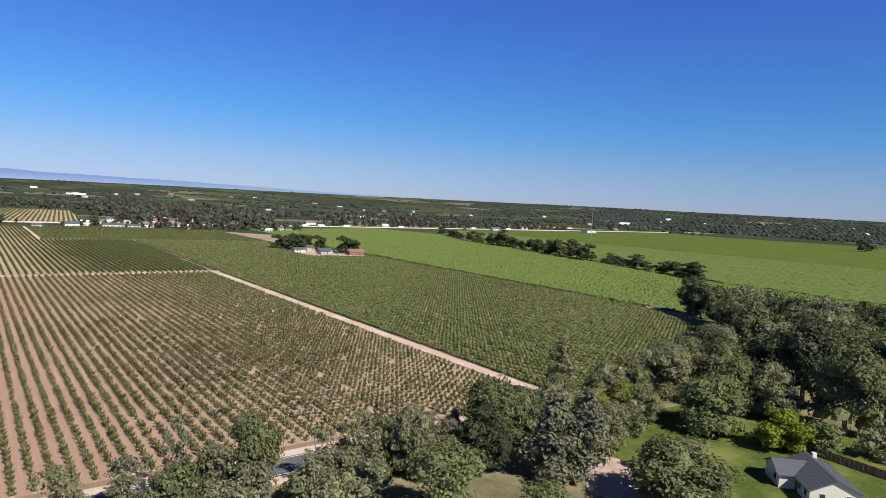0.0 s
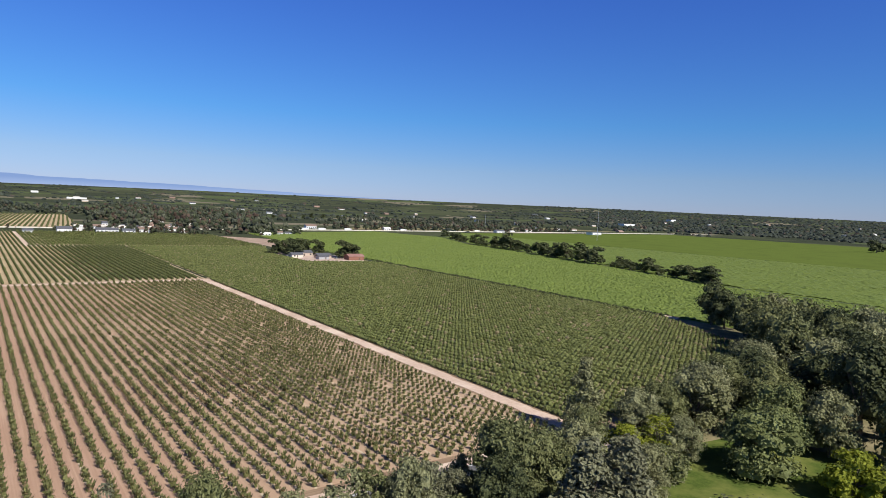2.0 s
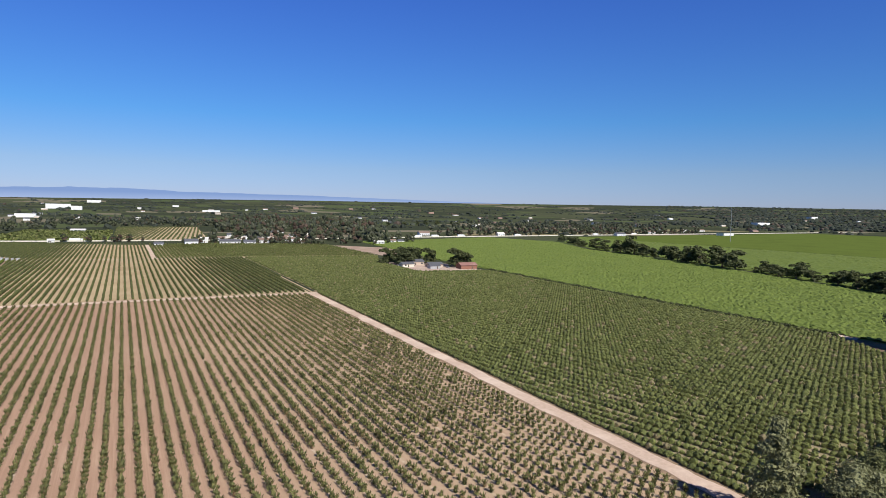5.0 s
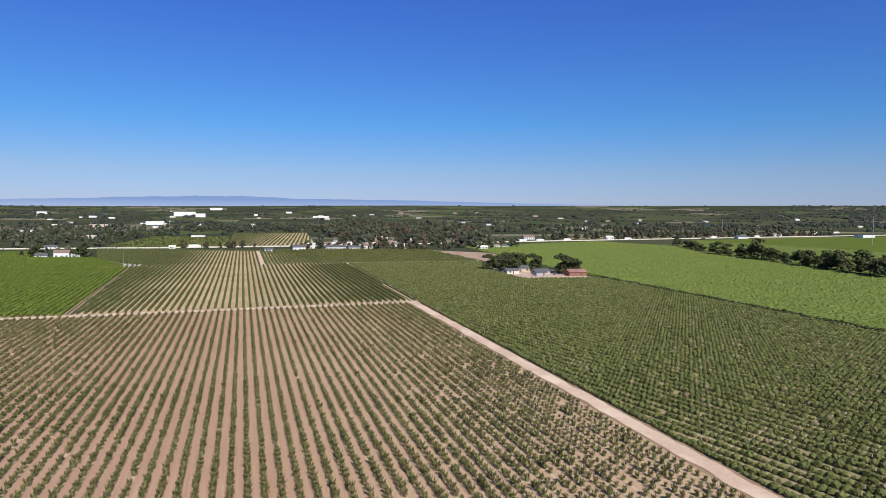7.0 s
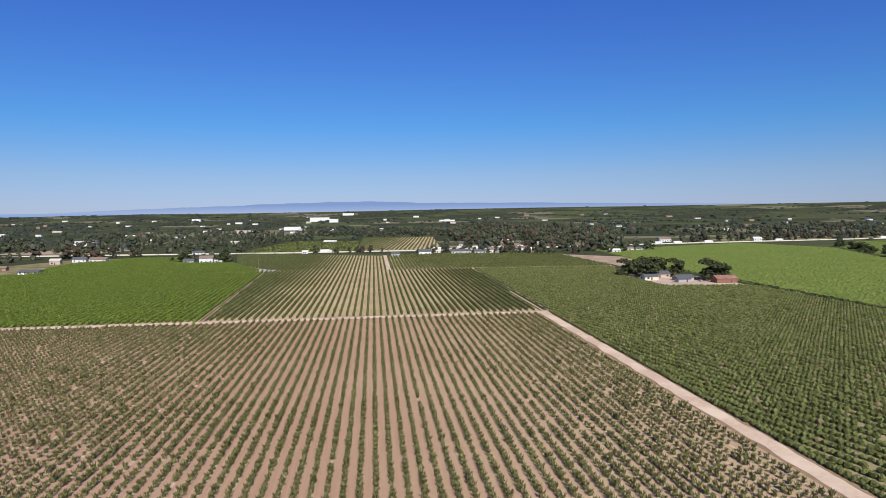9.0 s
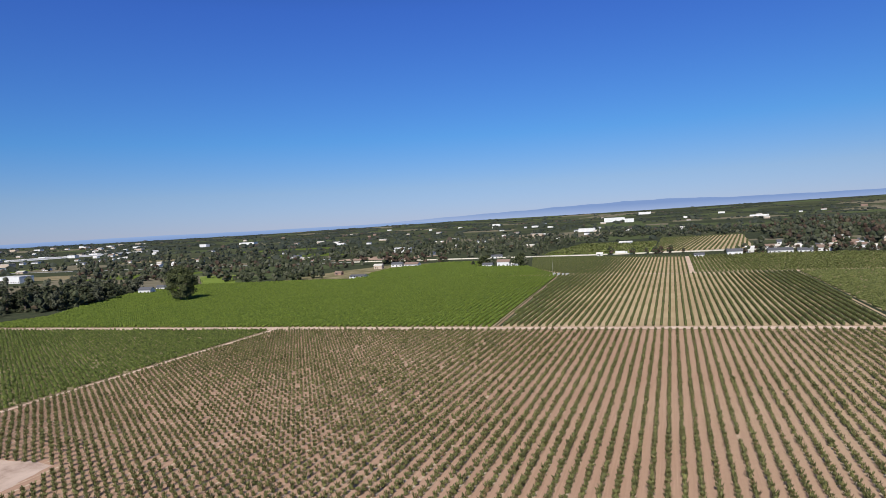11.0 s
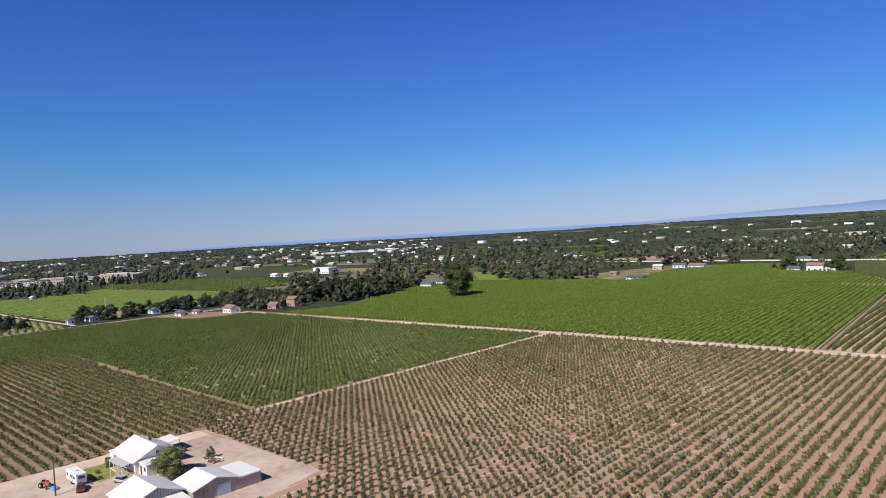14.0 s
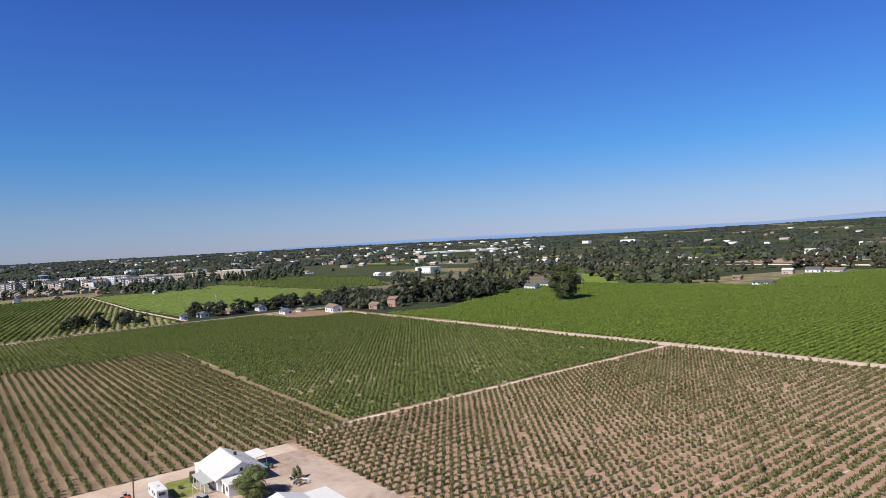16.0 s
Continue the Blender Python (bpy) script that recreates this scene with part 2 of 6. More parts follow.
STUCCO = plain("tan_stucco", (0.55, 0.45, 0.36), (0.48, 0.39, 0.31), 1.0, 0.9)
DARKWOOD = plain("dark_wood", (0.09, 0.07, 0.055), (0.14, 0.11, 0.085), 4.0, 0.9)
REDWOOD = plain("red_brown_boards", (0.22, 0.10, 0.07), (0.30, 0.15, 0.10), 4.0, 0.85)
GLASS = plain("window_glass", (0.03, 0.035, 0.045), (0.05, 0.055, 0.065), 1.0, 0.12, spec=0.6, bump=0.0)
BLUEDOOR = plain("pale_blue_door", (0.50, 0.54, 0.66), (0.44, 0.48, 0.60), 1.5, 0.6)
RUBBER = plain("rubber", (0.02, 0.02, 0.02), (0.035, 0.035, 0.035), 3.0, 0.8)
STEEL = plain("galvanised_steel", (0.50, 0.51, 0.52), (0.40, 0.41, 0.42), 3.0, 0.45, metal=0.6)
BLUEPAINT = plain("blue_paint", (0.08, 0.12, 0.35), (0.10, 0.15, 0.42), 2.0, 0.5)
REDPAINT = plain("red_paint", (0.30, 0.035, 0.03), (0.36, 0.05, 0.04), 2.0, 0.45)
MAROON = plain("maroon_car_paint", (0.10, 0.02, 0.025), (0.13, 0.03, 0.035), 2.0, 0.25, spec=0.6)
SILVER = plain("silver_car_paint", (0.45, 0.46, 0.48), (0.40, 0.41, 0.43), 2.0, 0.3, spec=0.6)
TARP = plain("blue_tarp", (0.10, 0.28, 0.62), (0.14, 0.34, 0.68), 3.0, 0.5)
GREENCOVER = plain("green_tarp", (0.03, 0.14, 0.11), (0.05, 0.18, 0.14), 3.0, 0.6)

# ---- mesh helpers ----
rng = np.random.default_rng(7)


def mesh_tris(name, verts, tris, mats, index=None, smooth=False):
    """A mesh from arrays of vertices and triangles."""
    verts, tris = np.asarray(verts, np.float32), np.asarray(tris, np.int32)
    me = bpy.data.meshes.new(name)
    me.vertices.add(len(verts))
    me.vertices.foreach_set("co", verts.ravel())
    me.loops.add(tris.size)
    me.loops.foreach_set("vertex_index", tris.ravel())
    me.polygons.add(len(tris))
    me.polygons.foreach_set("loop_start", np.arange(0, tris.size, 3, dtype=np.int32))
    me.polygons.foreach_set("loop_total", np.full(len(tris), 3, np.int32))
    if index is not None:
        me.polygons.foreach_set("material_index", np.asarray(index, np.int32))
    for m in mats:
        me.materials.append(m)
    me.update(calc_edges=True)
    if not smooth:
        me.shade_flat()
    else:
        me.shade_smooth()
    return me


def mesh_bm(name, bm, material):
    me = bpy.data.meshes.new(name)
    bm.to_mesh(me)
    bm.free()
    for m in (material if isinstance(material, (list, tuple)) else [material]):
        me.materials.append(m)
    return me


def part(name, bm, material, parent, label=""):
    """One mesh object under a thing or under a part."""
    ob = new(name, mesh_bm(name, bm, material) if isinstance(bm, bmesh.types.BMesh) else bm)
    ob.parent = parent
    if label:
        ob["label"] = label
    return ob


def box(sx, sy, sz, at=(0, 0, 0), turn=0.0, bm=None, bevel=0.0):
    """A box whose base centre is at that place."""
    bm = bm or bmesh.new()
    m = pose(at[0], at[1], at[2] + sz / 2, 0, 0, turn) @ Matrix.Diagonal((sx, sy, sz, 1))
    r = bmesh.ops.create_cube(bm, size=1, matrix=m)
    if bevel:
        edges = list({e for v in r["verts"] for e in v.link_edges})
        bmesh.ops.bevel(bm, geom=edges, offset=bevel, segments=1, affect="EDGES")
    return bm


def rod(r0, r1, p, q, sides=6, bm=None):
    """A tapered rod from p to q."""
    bm = bm or bmesh.new()
    p, q = Vector(p), Vector(q)
    d = q - p
    m = Matrix.Translation((p + q) / 2) @ d.to_track_quat("Z", "Y").to_matrix().to_4x4()
    bmesh.ops.create_cone(bm, cap_ends=True, segments=sides, radius1=r0, radius2=r1, depth=d.length, matrix=m)
    return bm


def slab(points, z, thick=0.3, bm=None):
    """A flat sheet with a closed underside over that outline."""
    bm = bm or bmesh.new()
    top = [bm.verts.new((x, y, z)) for x, y in points]
    low = [bm.verts.new((x, y, z - thick)) for x, y in points]
    f = bm.faces.new(top)
    if f.normal.z < 0 or sum((points[i][0] * points[i - 1][1] - points[i - 1][0] * points[i][1]) for i in range(len(points))) > 0:
        f.normal_flip()
    for i in range(len(points)):
        bm.faces.new((top[i - 1], top[i], low[i], low[i - 1]))
    bmesh.ops.recalc_face_normals(bm, faces=bm.faces[:])
    return bm


def wobble(points, amount, step=3.0):
    """The outline broken into short steps that stray a little, as a worn edge does."""
    out = []
    for i in range(len(points)):
        (x0, y0), (x1, y1) = points[i], points[(i + 1) % len(points)]
        k = max(1, int(math.hypot(x1 - x0, y1 - y0) / step))
        for j in range(k):
            x, y = x0 + (x1 - x0) * j / k, y0 + (y1 - y0) * j / k
            out.append((x + amount * noise.noise((x * 0.13, y * 0.13, 1)) + amount * 0.4 * noise.noise((x * 0.5, y * 0.5, 2)), y + amount * noise.noise((x * 0.13, y * 0.13, 7)) + amount * 0.4 * noise.noise((x * 0.5, y * 0.5, 9))))
    return out


def sheet(name, label, points, z, material):
    ob = new(name, mesh_bm(name, slab(points, z), material))
    return tagged(ob, label, name.split("_")[-1] if "_" in name else name, kind="structure")


def ribbon(line, width):
    """The outline of a road along that line."""
    left, right = [], []
    for i, (x, y) in enumerate(line):
        a, b = line[max(i - 1, 0)], line[min(i + 1, len(line) - 1)]
        d = Vector((b[0] - a[0], b[1] - a[1])).normalized()
        left.append((x - d.y * width / 2, y + d.x * width / 2))
        right.append((x + d.y * width / 2, y - d.x * width / 2))
    return left + right[::-1]


def inside(points, x, y):
    """Which of the places lie within the outline."""
    x, y = np.asarray(x), np.asarray(y)
    hit = np.zeros(x.shape, bool)
    n = len(points)
    for i in range(n):
        (x0, y0), (x1, y1) = points[i - 1], points[i]
        if y0 == y1:
            continue
        c = ((y0 > y) != (y1 > y)) & (x < (x1 - x0) * (y - y0) / (y1 - y0) + x0)
        hit ^= c
    return hit


# ---- ground ----
def r1(x):
    """The farm track north of the old vines, its middle line."""
    return np.interp(x, (-430, -162, -41, 129), (388, 399.5, 403.5, 411))


RIM_BEARING = (-180, -71, -49, -35, -25, -15, -5, 1, 8, 18, 33, 40, 57, 68, 84, 180)
RIM_HEIGHT = (92, 92, 94, 87, 81, 78, 69, 62, 56, 53, 34, 32, 31, 24, 18, 18)


def rim_height(a):
    """The height of the plain's far edge, by the bearing in degrees from +y to the left."""
    return np.interp(a, RIM_BEARING, RIM_HEIGHT)


def lift(x, y):
    """The ground's height: flat round the vineyards, rising very gently to the far edge of the plain."""
    r = np.hypot(x, y)
    return rim_height(np.degrees(np.arctan2(-np.asarray(x), y))) * np.clip((r - 2100) / 2780, 0, 1) ** 2


rings, spokes = np.array((0.0, 700, 1400, 2100, 2300, 2500, 2700, 2900, 3100, 3300, 3500, 3700, 3900, 4100, 4300, 4500, 4700, 4880)), 192
pr, pa = np.meshgrid(rings[1:], np.linspace(0, 2 * math.pi, spokes, endpoint=False), indexing="ij")
gx, gy = (-pr * np.sin(pa)).ravel(), (pr * np.cos(pa)).ravel()
GV = np.concatenate([[(0, 0, 0)], np.stack([gx, gy, lift(gx, gy)], -1)])
GT = [(0, 1 + j, 1 + (j + 1) % spokes) for j in range(spokes)]
for k in range(len(rings) - 2):
    for j in range(spokes):
        q, w = 1 + k * spokes + j, 1 + k * spokes + (j + 1) % spokes
        GT += [(q, q + spokes, w + spokes), (q, w + spokes, w)]
tagged(new("ground", mesh_tris("ground", GV, GT, [LAND], smooth=True)), "flat farmland with plots of crops reaching the horizon", "ground", kind="structure")

BLOCK_A = [(-156.2, 119), (125, 119), (125, 406), (-41, 398.5), (-156.2, 394.5)]
BLOCK_B = [(-38, 408.5), (128, 415.5), (129.5, 664), (-51.5, 668)]
BLOCK_B2 = [(-46, 675), (53.5, 674), (53.5, 866), (-128, 930), (-95, 760)]
BLOCK_B3 = [(58.5, 674), (264, 668), (262, 845), (140, 880), (58.5, 862)]
BLOCK_C = [(-41.6, 408), (-55, 668), (-240, 676), (-311, 674), (-430, 655), (-440, 590), (-420, 520), (-372, 440), (-385, 395), (-162, 404)]
BLOCK_C2 = [(-55, 676), (-258, 682), (-268, 740), (-272, 805), (-235, 880), (-175, 888), (-168, 800), (-150, 788), (-105, 786), (-96, 762)]
BLOCK_D = [(-160.2, 236.8), (-160.2, 394), (-345.5, 387), (-345.5, 237.8)]
BLOCK_E = [(-153.5, 119), (-153.5, 214), (-157.5, 235.2), (-345, 236), (-352, 119)]
BLOCK_F = [(-346, 119), (-347, 388), (-416, 384), (-419, 350), (-430, 341), (-466, 334), (-471, 280), (-470, 200), (-456, 119)]
BLOCK_H = [(131.6, 119), (248, 119), (298, 212), (297, 500), (238, 505), (238, 590), (262, 662), (133.2, 664)]
BLOCK_G = [(304, -80), (470, -80), (478, 300), (528, 460), (566, 630), (572, 712), (640, 870), (600, 1020), (330, 905), (302, 640), (304, 500)]
BLOCK_G2 = [(474, -80), (488, 300), (538, 462), (578, 630), (586, 712), (650, 870), (800, 1030), (840, 640), (905, 250), (950, -80)]
BLOCK_G3 = [(808, 1030), (1080, 1085), (1700, 1180), (1900, 640), (1900, -80), (958, -80), (912, 250), (848, 640)]
YARD_LINE = [(-153, 119), (-153, 214), (-122, 216), (-97, 216), (-93, 204), (-96, 190), (-101, 175), (-104, 119)]
SOUTH_LAWN = [(92, 30), (100, 62), (104, 92), (142, 103), (164, 90), (175, 60), (165, 20), (140, 20)]

sheet("vineyard_soil", "reddish-brown tilled soil between old vines", [(-152.6, 119), (125, 119), (125, 406), (-41, 398.5), (-156.2, 394.5), (-156.2, 217.5), (-152.6, 217.5)], 0.045, SOIL_A)
sheet("vineyard_soil", "pale tan dry soil between vine rows", BLOCK_B, 0.04, SOIL_B)
sheet("vineyard_soil", "pale tan dry soil between vine rows", BLOCK_B2, 0.04, SOIL_B)
sheet("vineyard_soil", "pale tan dry soil under green vines", BLOCK_B3, 0.04, SOIL_H)
sheet("vineyard_soil", "weedy soil under dense green vines", BLOCK_C, 0.04, SOIL_H)
sheet("vineyard_soil", "weedy soil under dense green vines", BLOCK_C2, 0.04, SOIL_H)
sheet("vineyard_soil", "brown weedy soil under dense vines", BLOCK_D, 0.04, SOIL_H)
sheet("vineyard_soil", "grey-brown tilled soil between vine rows", BLOCK_E, 0.04, SOIL_E)
sheet("vineyard_soil", "weedy soil under dark green vines", BLOCK_F, 0.04, SOIL_D)
sheet("vineyard_soil", "weedy tan soil under dark green vines", BLOCK_H, 0.04, SOIL_H)
sheet("field", "bright green grassy crop field", BLOCK_G, 0.04, SOIL_G)
sheet("field", "bright green grassy crop field", BLOCK_G2, 0.04, SOIL_G)
FAR_GREEN = plain("far_green", (0.10, 0.14, 0.032), (0.13, 0.17, 0.04), 0.3, 0.95, stain=(0.085, 0.11, 0.03), spec=0.0, broad=0.02)
sheet("field", "darker green far crop field", BLOCK_G3, 0.04, FAR_GREEN)

FARM_TRACK = [(131.5, 411), (-41, 404), (-162, 400), (-350, 391), (-432, 386)]
sheet("ground_margin", "dry brown earth along the vineyard edges", [(-480, 114), (-160, 114), (300, 114), (303, 430), (131, 417), (-41, 410), (-162, 406), (-430, 394), (-484, 365)], 0.02, SOIL_E)
sheet("farm_track", "pale sandy farm track between vineyard blocks", wobble(ribbon(FARM_TRACK, 6.6), 0.9, 2), 0.09, DIRT)
sheet("farm_track", "pale sandy farm track beside the vineyard", wobble(ribbon([(128.2, 112), (128.5, 414)], 4.6), 0.9, 2), 0.095, DIRT)
sheet("farm_track", "narrow pale track through the vines", ribbon([(129.6, 416), (131.3, 662)], 1.2), 0.08, SOIL_B)
sheet("farm_track", "pale cross track between vineyard blocks", ribbon([(-262, 680), (-57, 672), (60, 669), (264, 665)], 4.5), 0.10, DIRT)
sheet("farm_track", "pale track running through the vines", ribbon([(56, 669), (56, 870)], 4), 0.085, DIRT)
sheet("farm_track", "pale track beside the green vines", ribbon([(-40, 405), (-53.4, 670)], 1.4), 0.085, SOIL_E)
sheet("farm_track", "dry earth strip between vineyard blocks", wobble(ribbon([(-158.2, 222), (-158.2, 398)], 2.0), 0.6, 2), 0.085, DIRT)
sheet("farm_track", "dry earth track beside the dark hedge row", ribbon([(301, 216), (301, 500)], 2.4), 0.08, DIRT)
sheet("farm_track", "pale track along the fallow plot", ribbon([(240, 600), (267, 690), (266, 850)], 5), 0.09, DIRT)
sheet("fallow_plot", "bare pinkish-brown fallow plot", [(270, 640), (306, 640), (322, 780), (270, 835)], 0.05, FALLOW)
sheet("farm_yard", "bare dusty yard round the farm buildings", wobble(YARD_LINE, 2.2), 0.07, YARD)
sheet("farm_lane", "dusty lane along the vine rows", ribbon([(-149.5, 116), (-149.5, 214)], 7), 0.075, DIRT)
sheet("farm_yard", "pale dirt yard of a small farmstead", [(240, 506), (296, 504), (296, 560), (268, 590), (240, 594)], 0.07, YARD)
sheet("farm_yard", "pale bare ground under the oak wood", [(300, 206), (330, 216), (326, 225), (298, 220)], 0.075, DIRT)
sheet("dry_ground", "dry grass and leaf litter under the trees", [(-60, -60), (-60, 106), (80, 106), (330, 106), (330, 180), (306, 214), (248, 118), (330, -60)], 0.03, DRYGRASS)
sheet("lawn", "mown green lawn shaded by trees", wobble(SOUTH_LAWN, 7), 0.06, LAWN)
sheet("road_shoulder", "pale gravel shoulder of a country road", ribbon([(-900, 110), (128, 110)], 13.5), 0.07, DIRT)
sheet("country_road", "grey asphalt country road with white edge lines", ribbon([(-900, 110), (126, 110)], 7.6), 0.11, ASPHALT)
for off in (-3.3, 3.3):
    sheet("road_line", "white painted edge line", ribbon([(-900, 110 + off), (124, 110 + off)], 0.22), 0.117, LINE)
WEST_ROAD = [(-448, 60), (-464, 150), (-475, 210), (-478, 250), (-477, 290), (-474, 340), (-478, 420), (-490, 560)]
sheet("country_road", "narrow grey country road between fields", ribbon(WEST_ROAD, 6), 0.10, ASPHALT)
sheet("road_shoulder", "pale dirt shoulder of a narrow road", ribbon(WEST_ROAD, 10), 0.06, DIRT)
MAIN_ROAD = [(-1500, 960), (-400, 962), (-60, 948), (160, 962), (520, 1040), (1100, 1130), (2060, 1270)]
sheet("highway", "pale concrete highway along the far field edge", ribbon(MAIN_ROAD, 12), 0.10, plain("concrete", (0.34, 0.33, 0.31), (0.42, 0.41, 0.38), 0.4, 0.85))


# ---- vines ----
def card(c, n, size, spin, bend=0.0):
    """A leaf-like triangle pair round c that faces n."""
    n = n / (np.linalg.norm(n) + 1e-9)
    a = np.cross(n, (0, 0, 1.0)) if abs(n[2]) < 0.95 else np.array((1.0, 0, 0))
    a /= np.linalg.norm(a)
    b = np.cross(n, a)
    u, w = a * math.cos(spin) + b * math.sin(spin), -a * math.sin(spin) + b * math.cos(spin)
    return [c - u * size * 0.55, c - w * size * 0.4 + n * bend * size, c + u * size * 0.6, c + w * size * 0.42 + n * bend * size]


def vine_template(seed, leaves, size, spread, height, trunk=True):
    """A head-trained vine: a short trunk and a vase of leafy shoots. Vertices, triangles and a material index."""
    r = np.random.default_rng(seed)
    v, t, k = [], [], []
    if trunk:
        for i in range(3):
            a = i * 2.094
            v += [(0.09 * math.cos(a), 0.09 * math.sin(a), -0.05), (0.06 * math.cos(a), 0.06 * math.sin(a), height * 0.5)]
        for i in range(3):
            a, b = 2 * i, 2 * ((i + 1) % 3)
            t += [(a, b, b + 1), (a, b + 1, a + 1)]
            k += [1, 1]
    for i in range(leaves):
        a = r.uniform(0, 6.283)
        h = r.uniform(0.0, 1.0) ** 0.9
        rad = spread * (0.5 + 0.5 * math.sin(2.2 * h + 0.4)) * math.sqrt(r.uniform(0.1, 1))
        c = np.array((rad * math.cos(a), rad * math.sin(a), height * (0.16 + 0.84 * h) * r.uniform(0.85, 1.05)))
        n = np.array((math.cos(a), math.sin(a), 0.15 + 1.2 * h)) + r.normal(0, 0.3, 3)
        j = len(v)
        v += card(c, n, size * r.uniform(0.7, 1.3), r.uniform(0, 6.28), 0.15)
        t += [(j, j + 1, j + 2), (j, j + 2, j + 3)]
        k += [0, 0]
    return np.array(v, float), np.array(t), np.array(k)


def lump(gen, rx, ry, h, low=0.05, rough=0.16):
    """A closed, uneven dome: two rings of points drawn in and out under a top, 15 triangles."""
    v, t = [], []
    for k, (q, z) in enumerate(((0.95, 0.08), (0.86, 0.64))):
        for i in range(5):
            a = (i + 0.5 * k) * 1.2566 + gen.normal(0, 0.15)
            m = q * (1 + gen.normal(0, rough))
            v.append((rx * m * math.cos(a), ry * m * math.sin(a), low + h * (z + gen.normal(0, 0.06))))
    v.append((gen.normal(0, 0.1) * rx, gen.normal(0, 0.1) * ry, low + h * (1 + gen.normal(0, 0.06))))
    for i in range(5):
        j = (i + 1) % 5
        t += [(i, j, 5 + i), (j, 5 + j, 5 + i), (5 + i, 5 + j, 10)]
    return v, t


def dome_template(seed, leaves, size, spread, height, trunk=True, upright=0):
    """A dense vine: an uneven leafy dome, loose leaves on it and upright shoots that fan out of it."""
    r = np.random.default_rng(seed)
    v, t, k = vine_template(seed, 0, size, spread, height, True) if trunk else (np.zeros((0, 3)), np.zeros((0, 3), int), np.zeros(0, int))
    v, t, k = [tuple(p) for p in v], [tuple(q) for q in t], list(k)
    lv, lt = lump(r, spread * 0.68, spread * 0.68, height * (0.62 if upright else 0.78), 0.1)
    t += [tuple(len(v) + q for q in f) for f in lt]
    v += lv
    k += [0] * len(lt)
    for i in range(leaves):
        a, u = r.uniform(0, 6.283), r.uniform(0.1, 1.0)
        d = np.array((math.cos(a) * math.sqrt(1 - u * u), math.sin(a) * math.sqrt(1 - u * u), u))
        c = d * np.array((spread, spread, height * 0.9)) * r.uniform(0.82, 1.08) + np.array((0, 0, 0.1))
        j = len(v)
        v += card(c, d + r.normal(0, 0.25, 3), size * r.uniform(0.75, 1.25), r.uniform(0, 6.28), 0.15)
        t += [(j, j + 1, j + 2), (j, j + 2, j + 3)]
        k += [0, 0]
    for i in range(upright):
        a, q = r.uniform(0, 6.283), r.uniform(0.15, 0.75) * spread
        foot = np.array((q * math.cos(a), q * math.sin(a), height * 0.5))
        tip = foot + np.array((math.cos(a) * 0.38, math.sin(a) * 0.38, height * r.uniform(0.4, 0.62)))
        side = np.array((-math.sin(a), math.cos(a), 0)) * size * r.uniform(0.3, 0.45)
        j = len(v)
        v += [foot, (foot + tip) / 2 - side, tip, (foot + tip) / 2 + side]
        t += [(j, j + 1, j + 2), (j, j + 2, j + 3)]
        k += [0, 0]
    return np.array([tuple(p) for p in v], float), np.array(t), np.array(k)


def row_template(seed, leaves, size, rx, ry, height):
    """One plant of a trained row: a long uneven leafy mass along y with loose leaves on it."""
    r = np.random.default_rng(seed)
    v, t = lump(r, rx, ry, height * 0.92, 0.12, 0.12)
    for i in range(leaves):
        a, u = r.uniform(0, 6.283), r.uniform(0.15, 1.0)
        d = np.array((math.cos(a) * math.sqrt(1 - u * u), math.sin(a) * math.sqrt(1 - u * u), u))
        j = len(v)
        v += card(d * np.array((rx * 1.05, ry, height * 0.95)) * r.uniform(0.85, 1.08) + np.array((0, 0, 0.1)), d + r.normal(0, 0.25, 3), size * r.uniform(0.75, 1.25), r.uniform(0, 6.28), 0.15)
        t += [(j, j + 1, j + 2), (j, j + 2, j + 3)]
    return np.array([tuple(p) for p in v], float), np.array(t), np.zeros(len(t), int)


def spread_out(templates, x, y, scale, tall, gen, line=None):
    """Many turned and scaled copies of the templates as one set of arrays."""
    V, T, K, base = [], [], [], 0
    pick = gen.integers(0, len(templates), len(x))
    turn = gen.uniform(0, 6.283, len(x)) if line is None else radians(line) + math.pi * gen.integers(0, 2, len(x))
    for i, (tv, tt, tk) in enumerate(templates):
        s = pick == i
        m = int(s.sum())
        if not m:
            continue
        c, sn = np.cos(turn[s])[:, None], np.sin(turn[s])[:, None]
        px = (tv[:, 0] * c - tv[:, 1] * sn) * scale[s][:, None] + x[s][:, None]
        py = (tv[:, 0] * sn + tv[:, 1] * c) * scale[s][:, None] + y[s][:, None]
        pz = tv[:, 2][None] * (scale[s] * tall[s])[:, None] + 0.03
        V.append(np.stack([px, py, pz], -1).reshape(-1, 3))
        T.append((tt[None] + (np.arange(m) * len(tv))[:, None, None] + base).reshape(-1, 3))
        K.append(np.tile(tk, m))
        base += m * len(tv)
    return np.concatenate(V), np.concatenate(T), np.concatenate(K)


